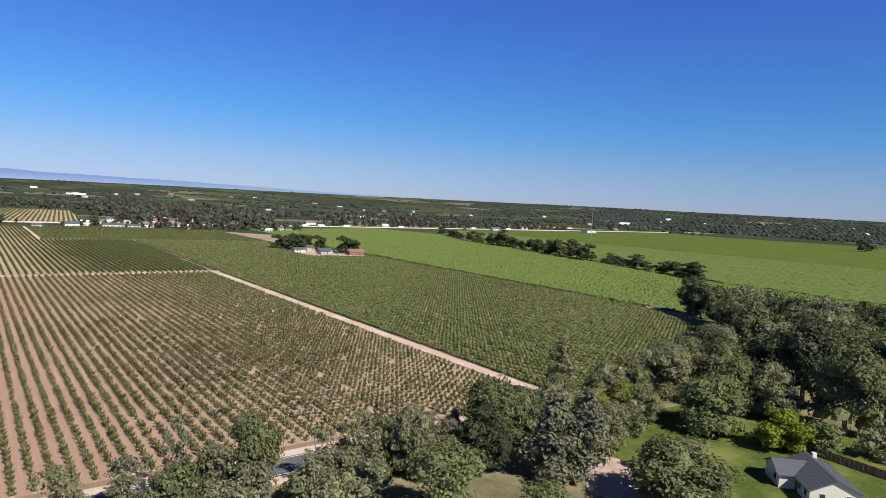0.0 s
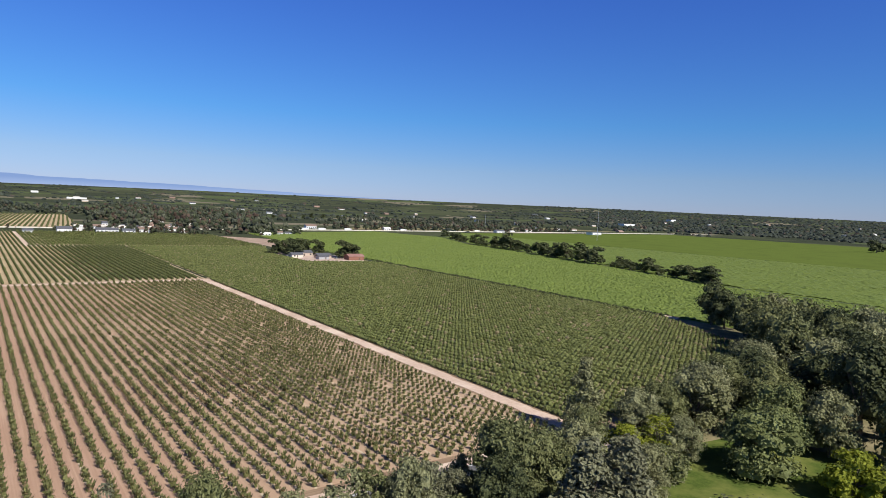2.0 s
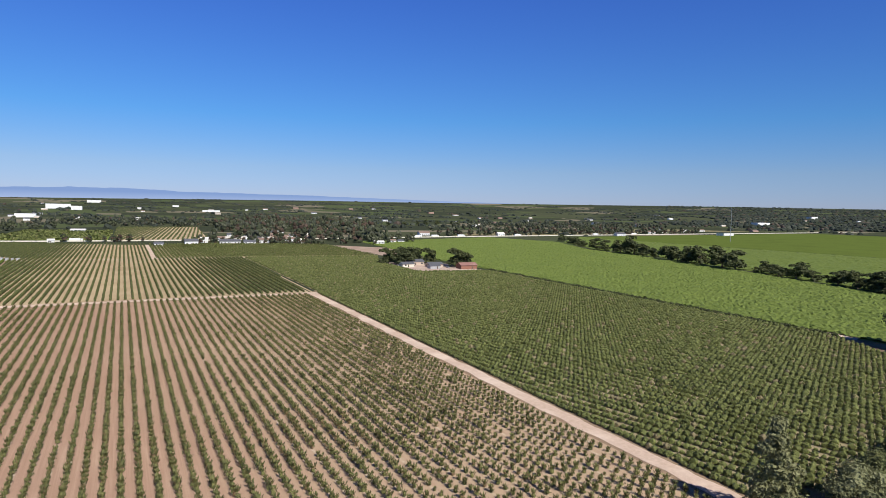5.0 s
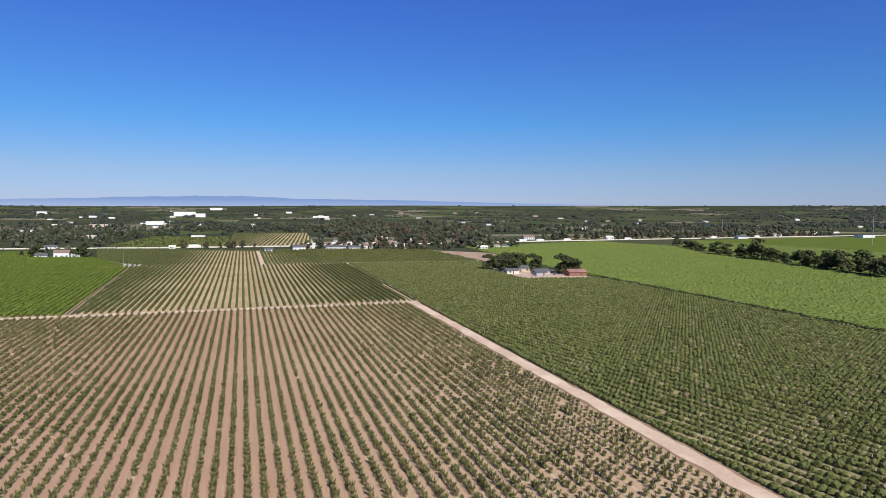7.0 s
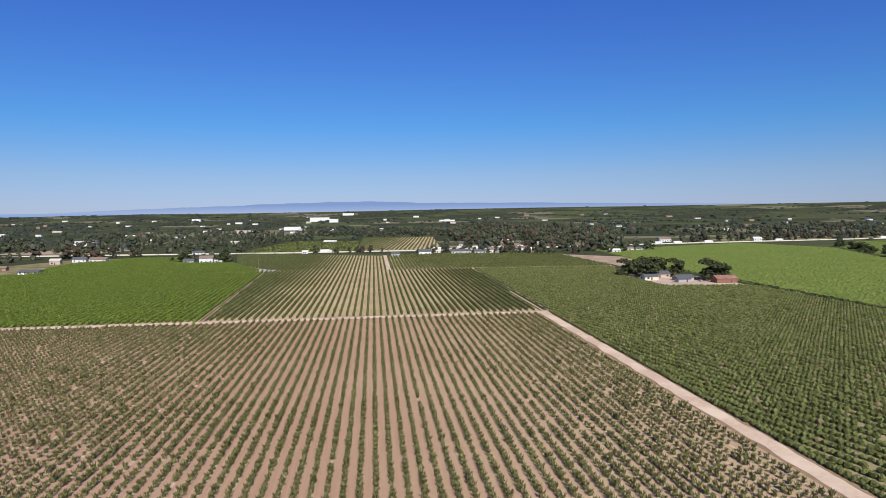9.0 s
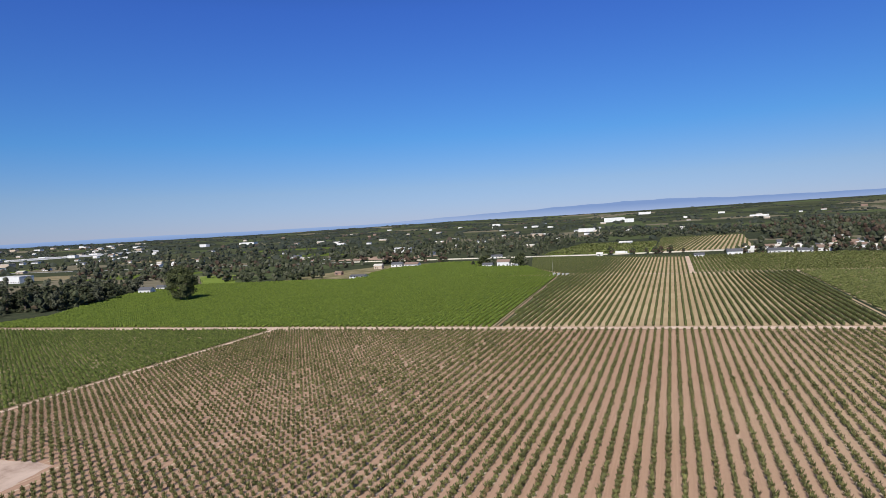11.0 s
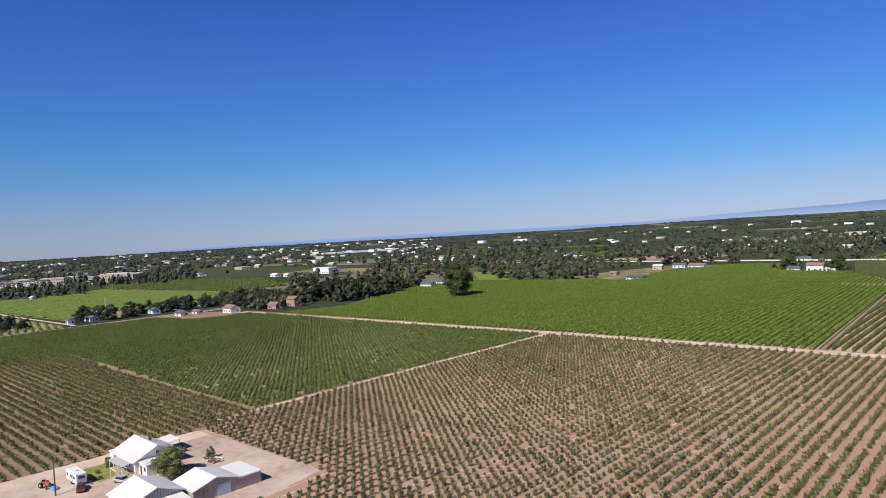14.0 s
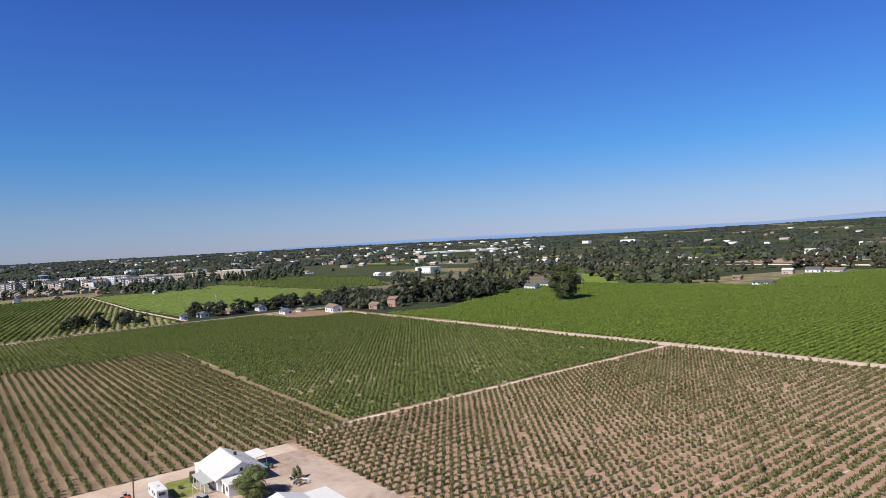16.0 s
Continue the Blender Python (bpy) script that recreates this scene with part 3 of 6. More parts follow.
def grid(outline, rows, pitch, origin=(0, 0), turn=0.0, jitter=0.15, gaps=0.02, gen=rng, stagger=False):
    """Planting places within an outline: rows run along y when turn is 0."""
    p = np.array(outline, float) - origin
    c, s = math.cos(radians(turn)), math.sin(radians(turn))
    q = np.stack([p[:, 0] * c + p[:, 1] * s, -p[:, 0] * s + p[:, 1] * c], -1)
    u = np.arange(math.floor(q[:, 0].min() / rows), math.ceil(q[:, 0].max() / rows) + 1) * rows
    w = np.arange(math.floor(q[:, 1].min() / pitch), math.ceil(q[:, 1].max() / pitch) + 1) * pitch
    u, w = [a.ravel() for a in np.meshgrid(u, w)]
    if stagger:
        w = w + pitch * ((np.round(u / rows) * 0.618) % 1)
    u, w = u + gen.normal(0, jitter * 0.5, u.shape), w + gen.normal(0, jitter, w.shape)
    x, y = u * c - w * s + origin[0], u * s + w * c + origin[1]
    keep = inside(outline, x, y) & (gen.uniform(size=x.shape) > gaps)
    return x[keep], y[keep]


def vineyard(name, label, places, templates, material, size=1.0, vary=0.18, gen=rng, line=None):
    x, y = places
    # weak and strong patches of growth
    vigour = 1 + 0.09 * np.sin(x * 0.043 + np.sin(y * 0.021) * 2) * np.sin(y * 0.037 + 1.3) + gen.normal(0, vary, x.shape)
    weak = gen.uniform(size=x.shape) < 0.015
    sc = size * np.clip(vigour, 0.6, 1.4) * np.where(weak, 0.6, 1.0)
    V, T, K = spread_out(templates, x, y, sc, gen.uniform(0.85, 1.15, x.shape), gen, line)
    ob = new(name, mesh_tris(name, V, T, [material, VINEWOOD], K))
    return tagged(ob, label, "vines", kind="stuff")


OLD_VINES = [dome_template(s, 24, 0.3, 0.55, 1.32, True, 18) for s in range(8)]
LIGHT_VINES = [dome_template(10 + s, 18, 0.36, 0.58, 1.32, False, 7) for s in range(8)]
HEDGE_VINES = [dome_template(20 + s, 16, 0.5, 0.84, 1.3, False) for s in range(6)]
WIDE_VINES = [row_template(90 + s, 10, 0.46, 0.78, 1.0, 1.4) for s in range(8)]
NARROW_VINES = [row_template(30 + s, 6, 0.5, 0.62, 0.85, 1.85) for s in range(6)]
ROW_VINES = [row_template(50 + s, 4, 0.8, 1.02, 1.2, 1.6) for s in range(6)]
DENSE_VINES = [vine_template(40 + s, 8, 1.15, 0.95, 1.5, False) for s in range(5)]
FAR_VINES = [vine_template(60 + s, 5, 1.6, 1.25, 1.3, False) for s in range(5)]

yard_keep = [(x + (3 if x > -120 else 0), y) for x, y in YARD_LINE]
ax, ay = grid(BLOCK_A, 2.97, 2.35, (0.76, 0), 0, 0.08, 0.008)
keep = ~inside(yard_keep, ax, ay) & ~((ax < -152) & (ay < 217)) & ~((ax < -100) & (ay < 150) & (ay > 90))
ax, ay = ax[keep], ay[keep]
# the vines that the flight passes nearest stand as things of their own
near = (ax > 24) & (ax < 78) & (ay > 172) & (ay < 204)
old = (ay < 265) & ~near
far = (ay >= 265) & ~near
vineyard("vine_rows", "old head-trained vines in rows on brown soil", (ax[old], ay[old]), OLD_VINES, VINE_A, 1.12, 0.11)
vineyard("vine_rows", "old head-trained vines in rows on brown soil", (ax[far], ay[far]), LIGHT_VINES, VINE_A, 1.1, 0.1)
vineyard("vine_rows", "narrow hedge-like vine rows on pale soil", grid(BLOCK_B, 3.44, 1.3, (1.2, 0), 0, 0.08, 0.004), NARROW_VINES, VINE_B, 1.0, 0.08, line=0)
vineyard("vine_rows", "narrow hedge-like vine rows on pale soil", grid(BLOCK_B2, 3.44, 1.5, (1.2, 0), 0, 0.1, 0.0), NARROW_VINES, VINE_B, 1.1, 0.08, line=0)
vineyard("vine_rows", "green vine rows beyond the cross track", grid(BLOCK_B3, 3.3, 2.3, (0, 0), 0, 0.15, 0.0), DENSE_VINES, VINE_H, 1.0)
vineyard("vine_rows", "dense bright green vine canopy in rows", grid(BLOCK_C, 3.25, 1.75, (-43.5, 408), 2.6, 0.08, 0.0), ROW_VINES, VINE_C, 1.0, 0.07, line=2.6)
vineyard("vine_rows", "dense bright green vine canopy in rows", grid(BLOCK_C2, 3.25, 2.0, (0, 0), 2.6, 0.1, 0.0), ROW_VINES, VINE_C, 1.1, 0.07, line=2.6)
vineyard("vine_rows", "dense green vines in close rows", grid(BLOCK_D, 2.97, 2.1, (-161, 0), 0, 0.1, 0.015), HEDGE_VINES, VINE_D, 1.1, 0.09)
vineyard("vine_rows", "vine rows running beside the farm lane", grid(BLOCK_E, 2.2, 2.97, (-158, 179.4), 0, 0.07, 0.02), LIGHT_VINES, VINE_A, 1.25, 0.06)
vineyard("vine_rows", "dark green dense vines beside the road", grid(BLOCK_F, 2.97, 2.2, (0, 0), 0, 0.12, 0.01), HEDGE_VINES, VINE_D, 1.12, 0.07)
vineyard("vine_rows", "dark green vines in slanting rows", grid(BLOCK_H, 3.6, 1.75, (135, 119), 14, 0.07, 0.004, stagger=True), WIDE_VINES, VINE_H, 1.0, 0.09, line=14)

ex, ey = np.full(175, 132.1) + rng.normal(0, 0.12, 175), np.linspace(118, 412, 175)
vineyard("vine_rows", "dark green vine row along the sandy track", (ex, ey), WIDE_VINES, VINE_H, 0.9, 0.08, line=0)


def crop_sheet(outline, step, rise, rows, turn):
    """An even leafy crop as one uneven sheet: low ridges along the rows, each facet a little askew."""
    p = np.array(outline, float)
    c, sn = math.cos(radians(turn)), math.sin(radians(turn))
    gx, gy = np.meshgrid(np.arange(p[:, 0].min(), p[:, 0].max(), step), np.arange(p[:, 1].min(), p[:, 1].max(), step))
    g = np.random.default_rng(5)
    x, y = gx + g.normal(0, step * 0.18, gx.shape), gy + g.normal(0, step * 0.18, gy.shape)
    z = 0.45 + rise * (0.35 * np.sin((x * c + y * sn) * 6.283 / rows) + g.normal(0, 0.55, x.shape))
    ok = inside(outline, gx.ravel(), gy.ravel()).reshape(gx.shape)
    idx = np.arange(gx.size).reshape(gx.shape)
    cell = ok[:-1, :-1] & ok[1:, :-1] & ok[:-1, 1:] & ok[1:, 1:]
    a, b, d, e = [q[cell] for q in (idx[:-1, :-1], idx[:-1, 1:], idx[1:, 1:], idx[1:, :-1])]
    T = np.concatenate([np.stack([a, b, d], -1), np.stack([a, d, e], -1)])
    used, back = np.unique(T, return_inverse=True)
    V = np.stack([x.ravel(), y.ravel(), np.maximum(z.ravel(), 0.1)], -1)[used]
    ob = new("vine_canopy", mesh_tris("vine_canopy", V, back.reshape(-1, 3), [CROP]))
    return tagged(ob, "bright green even leafy canopy of a crop", "crop", kind="stuff")


crop_sheet(BLOCK_G, 1.6, 0.55, 5.7, 12)
crop_sheet(BLOCK_G2, 3.6, 0.5, 13, 12)

hx, hy = np.full(240, 300.2) + rng.normal(0, 0.3, 240), np.linspace(214, 502, 240)
vineyard("hedge_row", "dark dense hedge row between two fields", (hx, hy), HEDGE_VINES, DARKTREE, 1.2)

for i, (tv, tt, tk) in enumerate(OLD_VINES[:4]):
    hold = tagged(new("grape_vine"), "old head-trained grape vine with upright leafy shoots", "grape vine", "old vines in rows")
    leaves, wood = tt[tk == 0], tt[tk == 1]
    part("foliage", mesh_tris("foliage", tv, leaves, [VINE_A]), None, hold)
    part("trunk", mesh_tris("trunk", tv[:6], wood, [VINEWOOD]), None, hold)
    mine = [(x, y) for j, (x, y) in enumerate(zip(ax[near], ay[near])) if j % 4 == i]
    for j, (x, y) in enumerate(mine):
        s = 1.12 * rng.uniform(0.88, 1.12)
        m = pose(x, y, 0.03, 0, 0, rng.uniform(0, 360)) @ Matrix.Diagonal((s, s, s, 1))
        if j:
            copy_thing(hold, m)
        else:
            hold.matrix_basis = m


# ---- trees ----
def tree_mesh(seed, height, radius, blobs, cards, size, crown=0.3, droop=0.0, shape="round", open_=0.0):
    """Crown leaf cards on uneven clumps, and a forked trunk with limbs that reach them. Unit: metres."""
    r = np.random.default_rng(seed)
    centres = []
    for i in range(blobs):
        a, f = r.uniform(0, 6.283), r.uniform(0, 1)
        if shape == "cone":
            z = height * (crown + (0.97 - crown) * f)
            rr = radius * (1.05 - f) * math.sqrt(r.uniform(0.1, 1))
            br = radius * (0.24 + 0.24 * (1 - f))
        else:
            z = height * (crown + (0.88 - crown) * f)
            rr = radius * 0.78 * math.sqrt(r.uniform(0.15, 1)) * math.sqrt(max(0.12, 1 - (1.75 * (f - 0.42)) ** 2))
            br = radius * r.uniform(0.22, 0.42)
        centres.append((np.array((rr * math.cos(a), rr * math.sin(a), z - droop * rr)), br))
    v, t = [], []
    for c, br in centres:
        squash = r.uniform(0.62, 0.9)
        if open_ == 0 and height > 2:
            lv, lt = lump(r, br * 0.6, br * 0.6, br * squash * 1.15, -br * squash * 0.6, 0.14)
            t += [tuple(len(v) + q for q in f) for f in lt]
            v += [np.array(p) + c for p in lv]
        for i in range(cards):
            d = r.normal(0, 1, 3)
            d /= np.linalg.norm(d)
            if d[2] < -0.55:
                d[2] *= -0.5
            rad = br * r.uniform(0.72, 1.1) * (1 - open_ * r.uniform(0, 1))
            p = c + d * np.array((1, 1, squash)) * rad
            p[2] = max(p[2] - droop * 0.4 * br * r.uniform(0, 1), height * 0.06)
            n = d + r.normal(0, 0.36, 3) + np.array((0, 0, 0.3))
            j = len(v)
            v += card(p, n, size * r.uniform(0.65, 1.35), r.uniform(0, 6.28), 0.2)
            t += [(j, j + 1, j + 2), (j, j + 2, j + 3)]
    bm = bmesh.new()
    lean = Vector((r.uniform(-0.05, 0.05) * height, r.uniform(-0.05, 0.05) * height, height * (crown + 0.15)))
    rod(height * 0.026 + 0.08, height * 0.018 + 0.04, (0, 0, -0.3), lean, 8, bm)
    for c, br in centres[: 9]:
        rod(height * 0.010 + 0.03, 0.03, lean * r.uniform(0.6, 1.0), Vector(c), 5, bm)
    return np.array(v), np.array(t), bm


TREES = {}


def tree(kind, x, y, height, radius, label, group="", material=None, bark=None):
    """A tree of that kind at that place; alike trees share their meshes and differ in size and turn."""
    specs = {
        "oak": dict(height=14, radius=7, blobs=48, cards=112, size=0.48, crown=0.14),
        "woodoak": dict(height=16, radius=9, blobs=40, cards=54, size=0.76, crown=0.14),
        "bush": dict(height=6, radius=4, blobs=24, cards=66, size=0.40, crown=0.12),
        "pine": dict(height=16, radius=4.5, blobs=56, cards=80, size=0.52, crown=0.08, shape="cone", open_=0.3),
        "willow": dict(height=14, radius=8, blobs=50, cards=110, size=0.46, crown=0.2, droop=0.28),
        "sparse": dict(height=12, radius=4, blobs=34, cards=46, size=0.44, crown=0.12, open_=0.4),
        "mid": dict(height=12, radius=6, blobs=18, cards=34, size=1.25, crown=0.12),
        "midcone": dict(height=16, radius=4, blobs=16, cards=30, size=1.1, crown=0.05, shape="cone"),
    }
    sp = specs[kind]
    variant = rng.integers(0, 3)
    key = (kind, variant, material.name)
    turn, sx, sz = rng.uniform(0, 360), radius / sp["radius"], height / sp["height"]
    m = pose(x, y, 0.02, 0, 0, turn)
    if key not in TREES:
        v, t, bm = tree_mesh(hash_seed(kind, variant), **sp)
        TREES[key] = (mesh_tris("crown", v, t, [material]), mesh_bm("trunk", bm, bark or BARK))
    ob = tagged(new("tree" if kind != "bush" else "bush"), label, "tree" if kind != "bush" else "bush", group)
    ob.matrix_basis = m @ Matrix.Diagonal((sx, sx, sz, 1))
    part("crown", TREES[key][0], None, ob)
    part("trunk", TREES[key][1], None, ob)
    return ob


def hash_seed(kind, variant):
    return sum(ord(c) * (i + 3) for i, c in enumerate(kind)) * 7 + int(variant)


# trees along the country road
for kind, x, y, h, r, mat_, what in (
    ("sparse", 11, 104, 10.8, 4.0, OLIVE, "thin grey-green roadside tree with bare twigs"),
    ("sparse", 20, 103, 10.8, 3.8, PINE, "thin grey-brown roadside tree with dead twigs"),
    ("sparse", 27, 103.5, 15.5, 2.8, PINE, "tall thin half-dead roadside tree"),
    ("bush", 25.5, 97.8, 9.0, 5.0, OAK, "dense dark green roadside bush"),
    ("oak", 39, 101.5, 15.0, 5.6, OAK, "dense dark green roadside tree"),
    ("bush", 32, 94, 6.6, 5.0, OLIVE, "grey-green bushy roadside shrub"),
    ("sparse", 50, 99, 11.6, 3.6, OLIVE, "sparse tree with pale bare forked trunk"),
    ("sparse", 57, 97, 14.2, 4.6, OLIVE, "open grey-green roadside tree"),
    ("oak", 66, 94, 14.0, 4.7, OLIVE, "dense grey-green roadside tree"),
    ("oak", 61, 77, 13.0, 8.0, LUSH, "broad dense green tree on a lawn"),
):
    tree(kind, x, y, h, r, what, "roadside trees", mat_, PALEBARK if "pale" in what else None)
for kind, x, y, h, r, mat_, what in (
    ("oak", 87.5, 97.5, 15.9, 7.0, OAK, "dark green oak beside the road"),
    ("pine", 88.5, 80.5, 17.0, 6.2, PINE, "grey-green pine with open crown"),
    ("pine", 94.5, 77.5, 17.2, 5.4, PINE, "grey-green pine with open crown"),
    ("pine", 126.5, 114.5, 18.0, 5.0, OLIVE, "tall slender grey-green tree"),
    ("sparse", 129, 96.2, 10.6, 4.6, YELLOW, "yellow-green young tree with pale trunk"),
    ("oak", 156.5, 105, 14.8, 9.0, OLIVE, "olive-green oak beside the vineyard"),
    ("willow", 143, 81.5, 15.0, 10.5, LUSH, "large light green tree with drooping branches"),
    ("oak", 99.4, 61, 12.5, 10.4, OAK, "broad green oak on the lawn"),
    ("bush", 145.5, 66, 9.6, 7.0, YELLOW, "yellow-green bushy tree behind the house"),
    ("oak", 171, 63, 23, 9.5, OAK, "tall dark oak beside the house"),
    ("oak", 188.5, 81, 24, 11.5, DARKTREE, "tall dark oak in dry grass"),
):
    tree(kind, x, y, h, r, what, "trees round the house", mat_)

for kind, x, y, h, r, mat_ in (
    ("bush", 4, 98, 8, 5, OLIVE), ("bush", 15, 95, 7, 5, OAK), ("bush", 46, 92, 8, 5, OLIVE), ("bush", 54, 90, 7, 5, OLIVE), ("sparse", 33, 100, 11, 4, OLIVE), ("sparse", 62, 99, 12, 4.5, OAK), ("sparse", 73, 99, 11, 4, PINE),
    ("bush", 72, 90, 8, 5, OAK), ("oak", 80, 90, 13, 6, DARKTREE), ("bush", 76, 70, 6, 5, LUSH), ("pine", 100, 84, 14, 5, PINE), ("oak", 96, 96, 13, 6, OAK),
):
    tree(kind, x, y, h, r, "green roadside bush or tree in a thick belt", "roadside trees", mat_)
for kind, x, y, h, r, mat_ in (
    ("oak", 106, 97, 12, 6, OLIVE), ("oak", 114, 103, 12, 5, OAK), ("sparse", 119, 97, 10, 5, YELLOW), ("oak", 136, 106, 12, 6, OLIVE), ("oak", 146, 108, 12, 7, OAK), ("oak", 168, 110, 14, 8, OLIVE), ("oak", 181, 113, 14, 8, OAK),
    ("oak", 194, 112, 15, 9, DARKTREE), ("oak", 207, 118, 15, 9, OLIVE), ("oak", 176, 97, 16, 9, OAK), ("willow", 162, 88, 15, 9, LUSH), ("bush", 152, 60, 7, 5, LUSH), ("bush", 160, 52, 7, 5, OLIVE), ("oak", 112, 86, 10, 5, OLIVE), ("bush", 122, 90, 7, 5, OAK), ("bush", 109, 72, 6, 4.5, LUSH), ("oak", 132, 93, 10, 5, OLIVE), ("oak", 165, 78, 15, 7, OLIVE),
):
    tree(kind, x, y, h, r, "leafy tree in the grove round the house", "trees round the house", mat_)

for i in range(38):
    x, y = -6 + i * 2.6 + rng.uniform(-1.2, 1.2), rng.uniform(93, 105)
    tree("bush" if i % 2 else "sparse", x, y, rng.uniform(4.5, 9.5), rng.uniform(2.2, 4.0), "leafy shrub in the roadside belt", "roadside shrubs", (OLIVE, PINE, PINE, OLIVE, OAK)[i % 5])

# the oak wood
WOOD = [(304, 196), (270, 148), (214, 112), (200, 100), (192, 60), (190, 10), (300, 10), (308, 120)]
placed = []
for _ in range(6000):
    x, y = rng.uniform(190, 312), rng.uniform(5, 216)
    if len(placed) < 84 and inside(WOOD, [x], [y])[0] and all((x - a) ** 2 + (y - b) ** 2 > 75 for a, b in placed) and not (188 < x < 215 and 62 < y < 92):
        placed.append((x, y))
for i, (x, y) in enumerate(placed):
    tree("woodoak", x, y, rng.uniform(15, 22), rng.uniform(8.5, 11), "dark evergreen oak in a dense wood", "oak wood", (OAK, DARKTREE, DARKTREE, OAK, OLIVE)[i % 5])

# single trees and tree lines in the fields
tree("oak", -330.8, 523, 29.5, 14.2, "large solitary dark oak in the vineyard", "", DARKTREE)
for x, y, h, r in ((250, 572, 15, 9), (262, 578, 16, 10), (240, 580, 14, 9), (274, 566, 15, 9), (255, 590, 15, 9), (286, 536, 16, 10), (294, 531, 13, 8), (290, 545, 16, 8), (248, 562, 14, 10), (268, 584, 15, 10)):
    tree("mid", x, y, h, r, "dark green shade tree at a farmstead", "farmstead trees", DARKTREE)
for x, y, h, r in ((662, 890, 9, 7), (640, 840, 8, 6), (622, 800, 10, 8), (606, 770, 9, 7), (584, 712, 12, 8), (580, 690, 11, 8), (574, 655, 13, 9), (571, 628, 19, 12), (566, 610, 11, 8), (560, 585, 9, 7),
                   (553, 556, 12, 9), (549, 540, 13, 9), (543, 520, 14, 10), (538, 500, 15, 10), (532, 470, 17, 11), (526, 450, 14, 10), (522, 420, 9, 7), (516, 400, 8, 7), (510, 380, 11, 8)):
    tree("mid", x, y, h * 1.3, r * 1.3, "dark round tree in a field hedge line", "field tree line", DARKTREE)
for x, y, h, r in ((506, 362, 7, 6), (500, 340, 9, 8), (494, 322, 10, 8), (488, 304, 11, 9), (480, 296, 8, 8), (1512, 554, 22, 15), (-160, 815, 9, 7), (-118, 800, 12, 7)):
    tree("mid", x, y, h * 1.3, r * 1.3, "dark round tree in a field hedge line", "field tree line", DARKTREE)


# ---- buildings ----
def gable_body(L, W, eave, rise):
    """A closed house body with gables at both ends; the ridge runs along x."""
    bm = bmesh.new()
    sec = [(-W / 2, -0.1), (W / 2, -0.1), (W / 2, eave), (0, eave + rise), (-W / 2, eave)] if rise else [(-W / 2, -0.1), (W / 2, -0.1), (W / 2, eave), (-W / 2, eave)]
    a = [bm.verts.new((-L / 2, y, z)) for y, z in sec]
    b = [bm.verts.new((L / 2, y, z)) for y, z in sec]
    bm.faces.new(a)
    bm.faces.new(b[::-1])
    for i in range(len(sec)):
        bm.faces.new((a[i - 1], b[i - 1], b[i], a[i]))
    bmesh.ops.recalc_face_normals(bm, faces=bm.faces[:])
    return bm


def gable_roof(L, W, eave, rise, over=0.5, thick=0.16):
    bm = bmesh.new()
    if rise:
        k = rise / (W / 2)
        y, z = W / 2 + over, eave - over * k + 0.04
        sec = [(-y, z), (0, eave + rise + 0.04), (y, z), (y, z + thick), (0, eave + rise + 0.04 + thick), (-y, z + thick)]
    else:
        y = W / 2 + over * 0.4
        sec = [(-y, eave + 0.02), (y, eave + 0.02), (y, eave + 0.3), (-y, eave + 0.3)]
    e = L / 2 + over * (1 if rise else 0.4)
    a = [bm.verts.new((-e, *p)) for p in sec]
    b = [bm.verts.new((e, *p)) for p in sec]
    if rise:
        for q in (a, b):
            bm.faces.new((q[0], q[1], q[4], q[5]))
            bm.faces.new((q[1], q[2], q[3], q[4]))
    else:
        bm.faces.new(a)
        bm.faces.new(b)
    for i in range(len(sec)):
        bm.faces.new((a[i - 1], b[i - 1], b[i], a[i]))
    bmesh.ops.recalc_face_normals(bm, faces=bm.faces[:])
    return bm


def window_part(parent, x, y, z, w, h, face, framed=True):
    """A window on the face 's', 'n', 'e' or 'w' of a body: a frame and its dark pane."""
    m = {"s": 0, "n": 180, "e": 90, "w": 270}[face]
    bm = bmesh.new()
    t = 0.07
    for sx, sz, px, pz in ((w + 2 * t, t, 0, -t), (w + 2 * t, t, 0, h), (t, h, -w / 2 - t / 2, 0), (t, h, w / 2 + t / 2, 0)):
        box(sx, 0.1, sz, (px, 0, pz), bm=bm)
    f = part("window", bm, WHITE, parent)
    f.matrix_basis = pose(x, y, z, 0, 0, m)
    part("pane", box(w, 0.05, h), GLASS, f)
    return f


def building(name, label, category, x, y, L, W, eave, rise, wall, roof, turn=0.0, group="", windows=0, floors=1, door=True, over=0.5):
    """A house, shed or hall: body, roof, windows and a door."""
    ob = tagged(new(name), label, category, group)
    ob.matrix_basis = pose(x, y, 0.06 + float(lift(x, y)), 0, 0, turn)
    part("wall", gable_body(L, W, eave, rise), wall, ob)
    part("roof", gable_roof(L, W, eave, rise, over), roof, ob)
    if windows:
        step = L / windows
        pane = None
        for fl in range(floors):
            z = 0.9 + fl * eave / floors
            hgt = min(1.3, eave / floors * 0.5)
            for side, yy, r in (("s", -W / 2, 0), ("n", W / 2, 180)):
                for i in range(windows):
                    if door and fl == 0 and i == windows // 2 and side == "s":
                        continue
                    if pane is None:
                        pane = mesh_bm("window", box(min(1.6, step * 0.5), 0.12, hgt), GLASS)
                    o = part("window", pane, None, ob)
                    o.matrix_basis = pose(-L / 2 + step * (i + 0.5), yy, z, 0, 0, r)
            for e, r in ((-L / 2, 90), (L / 2, 90)):
                o = part("window", pane, None, ob)
                o.matrix_basis = pose(e, W * 0.2, z, 0, 0, r)
    if door:
        part("door", box(1.0, 0.12, 2.05, (0 if windows else L * 0.2, -W / 2, 0)), DARKWOOD, ob)
    return ob


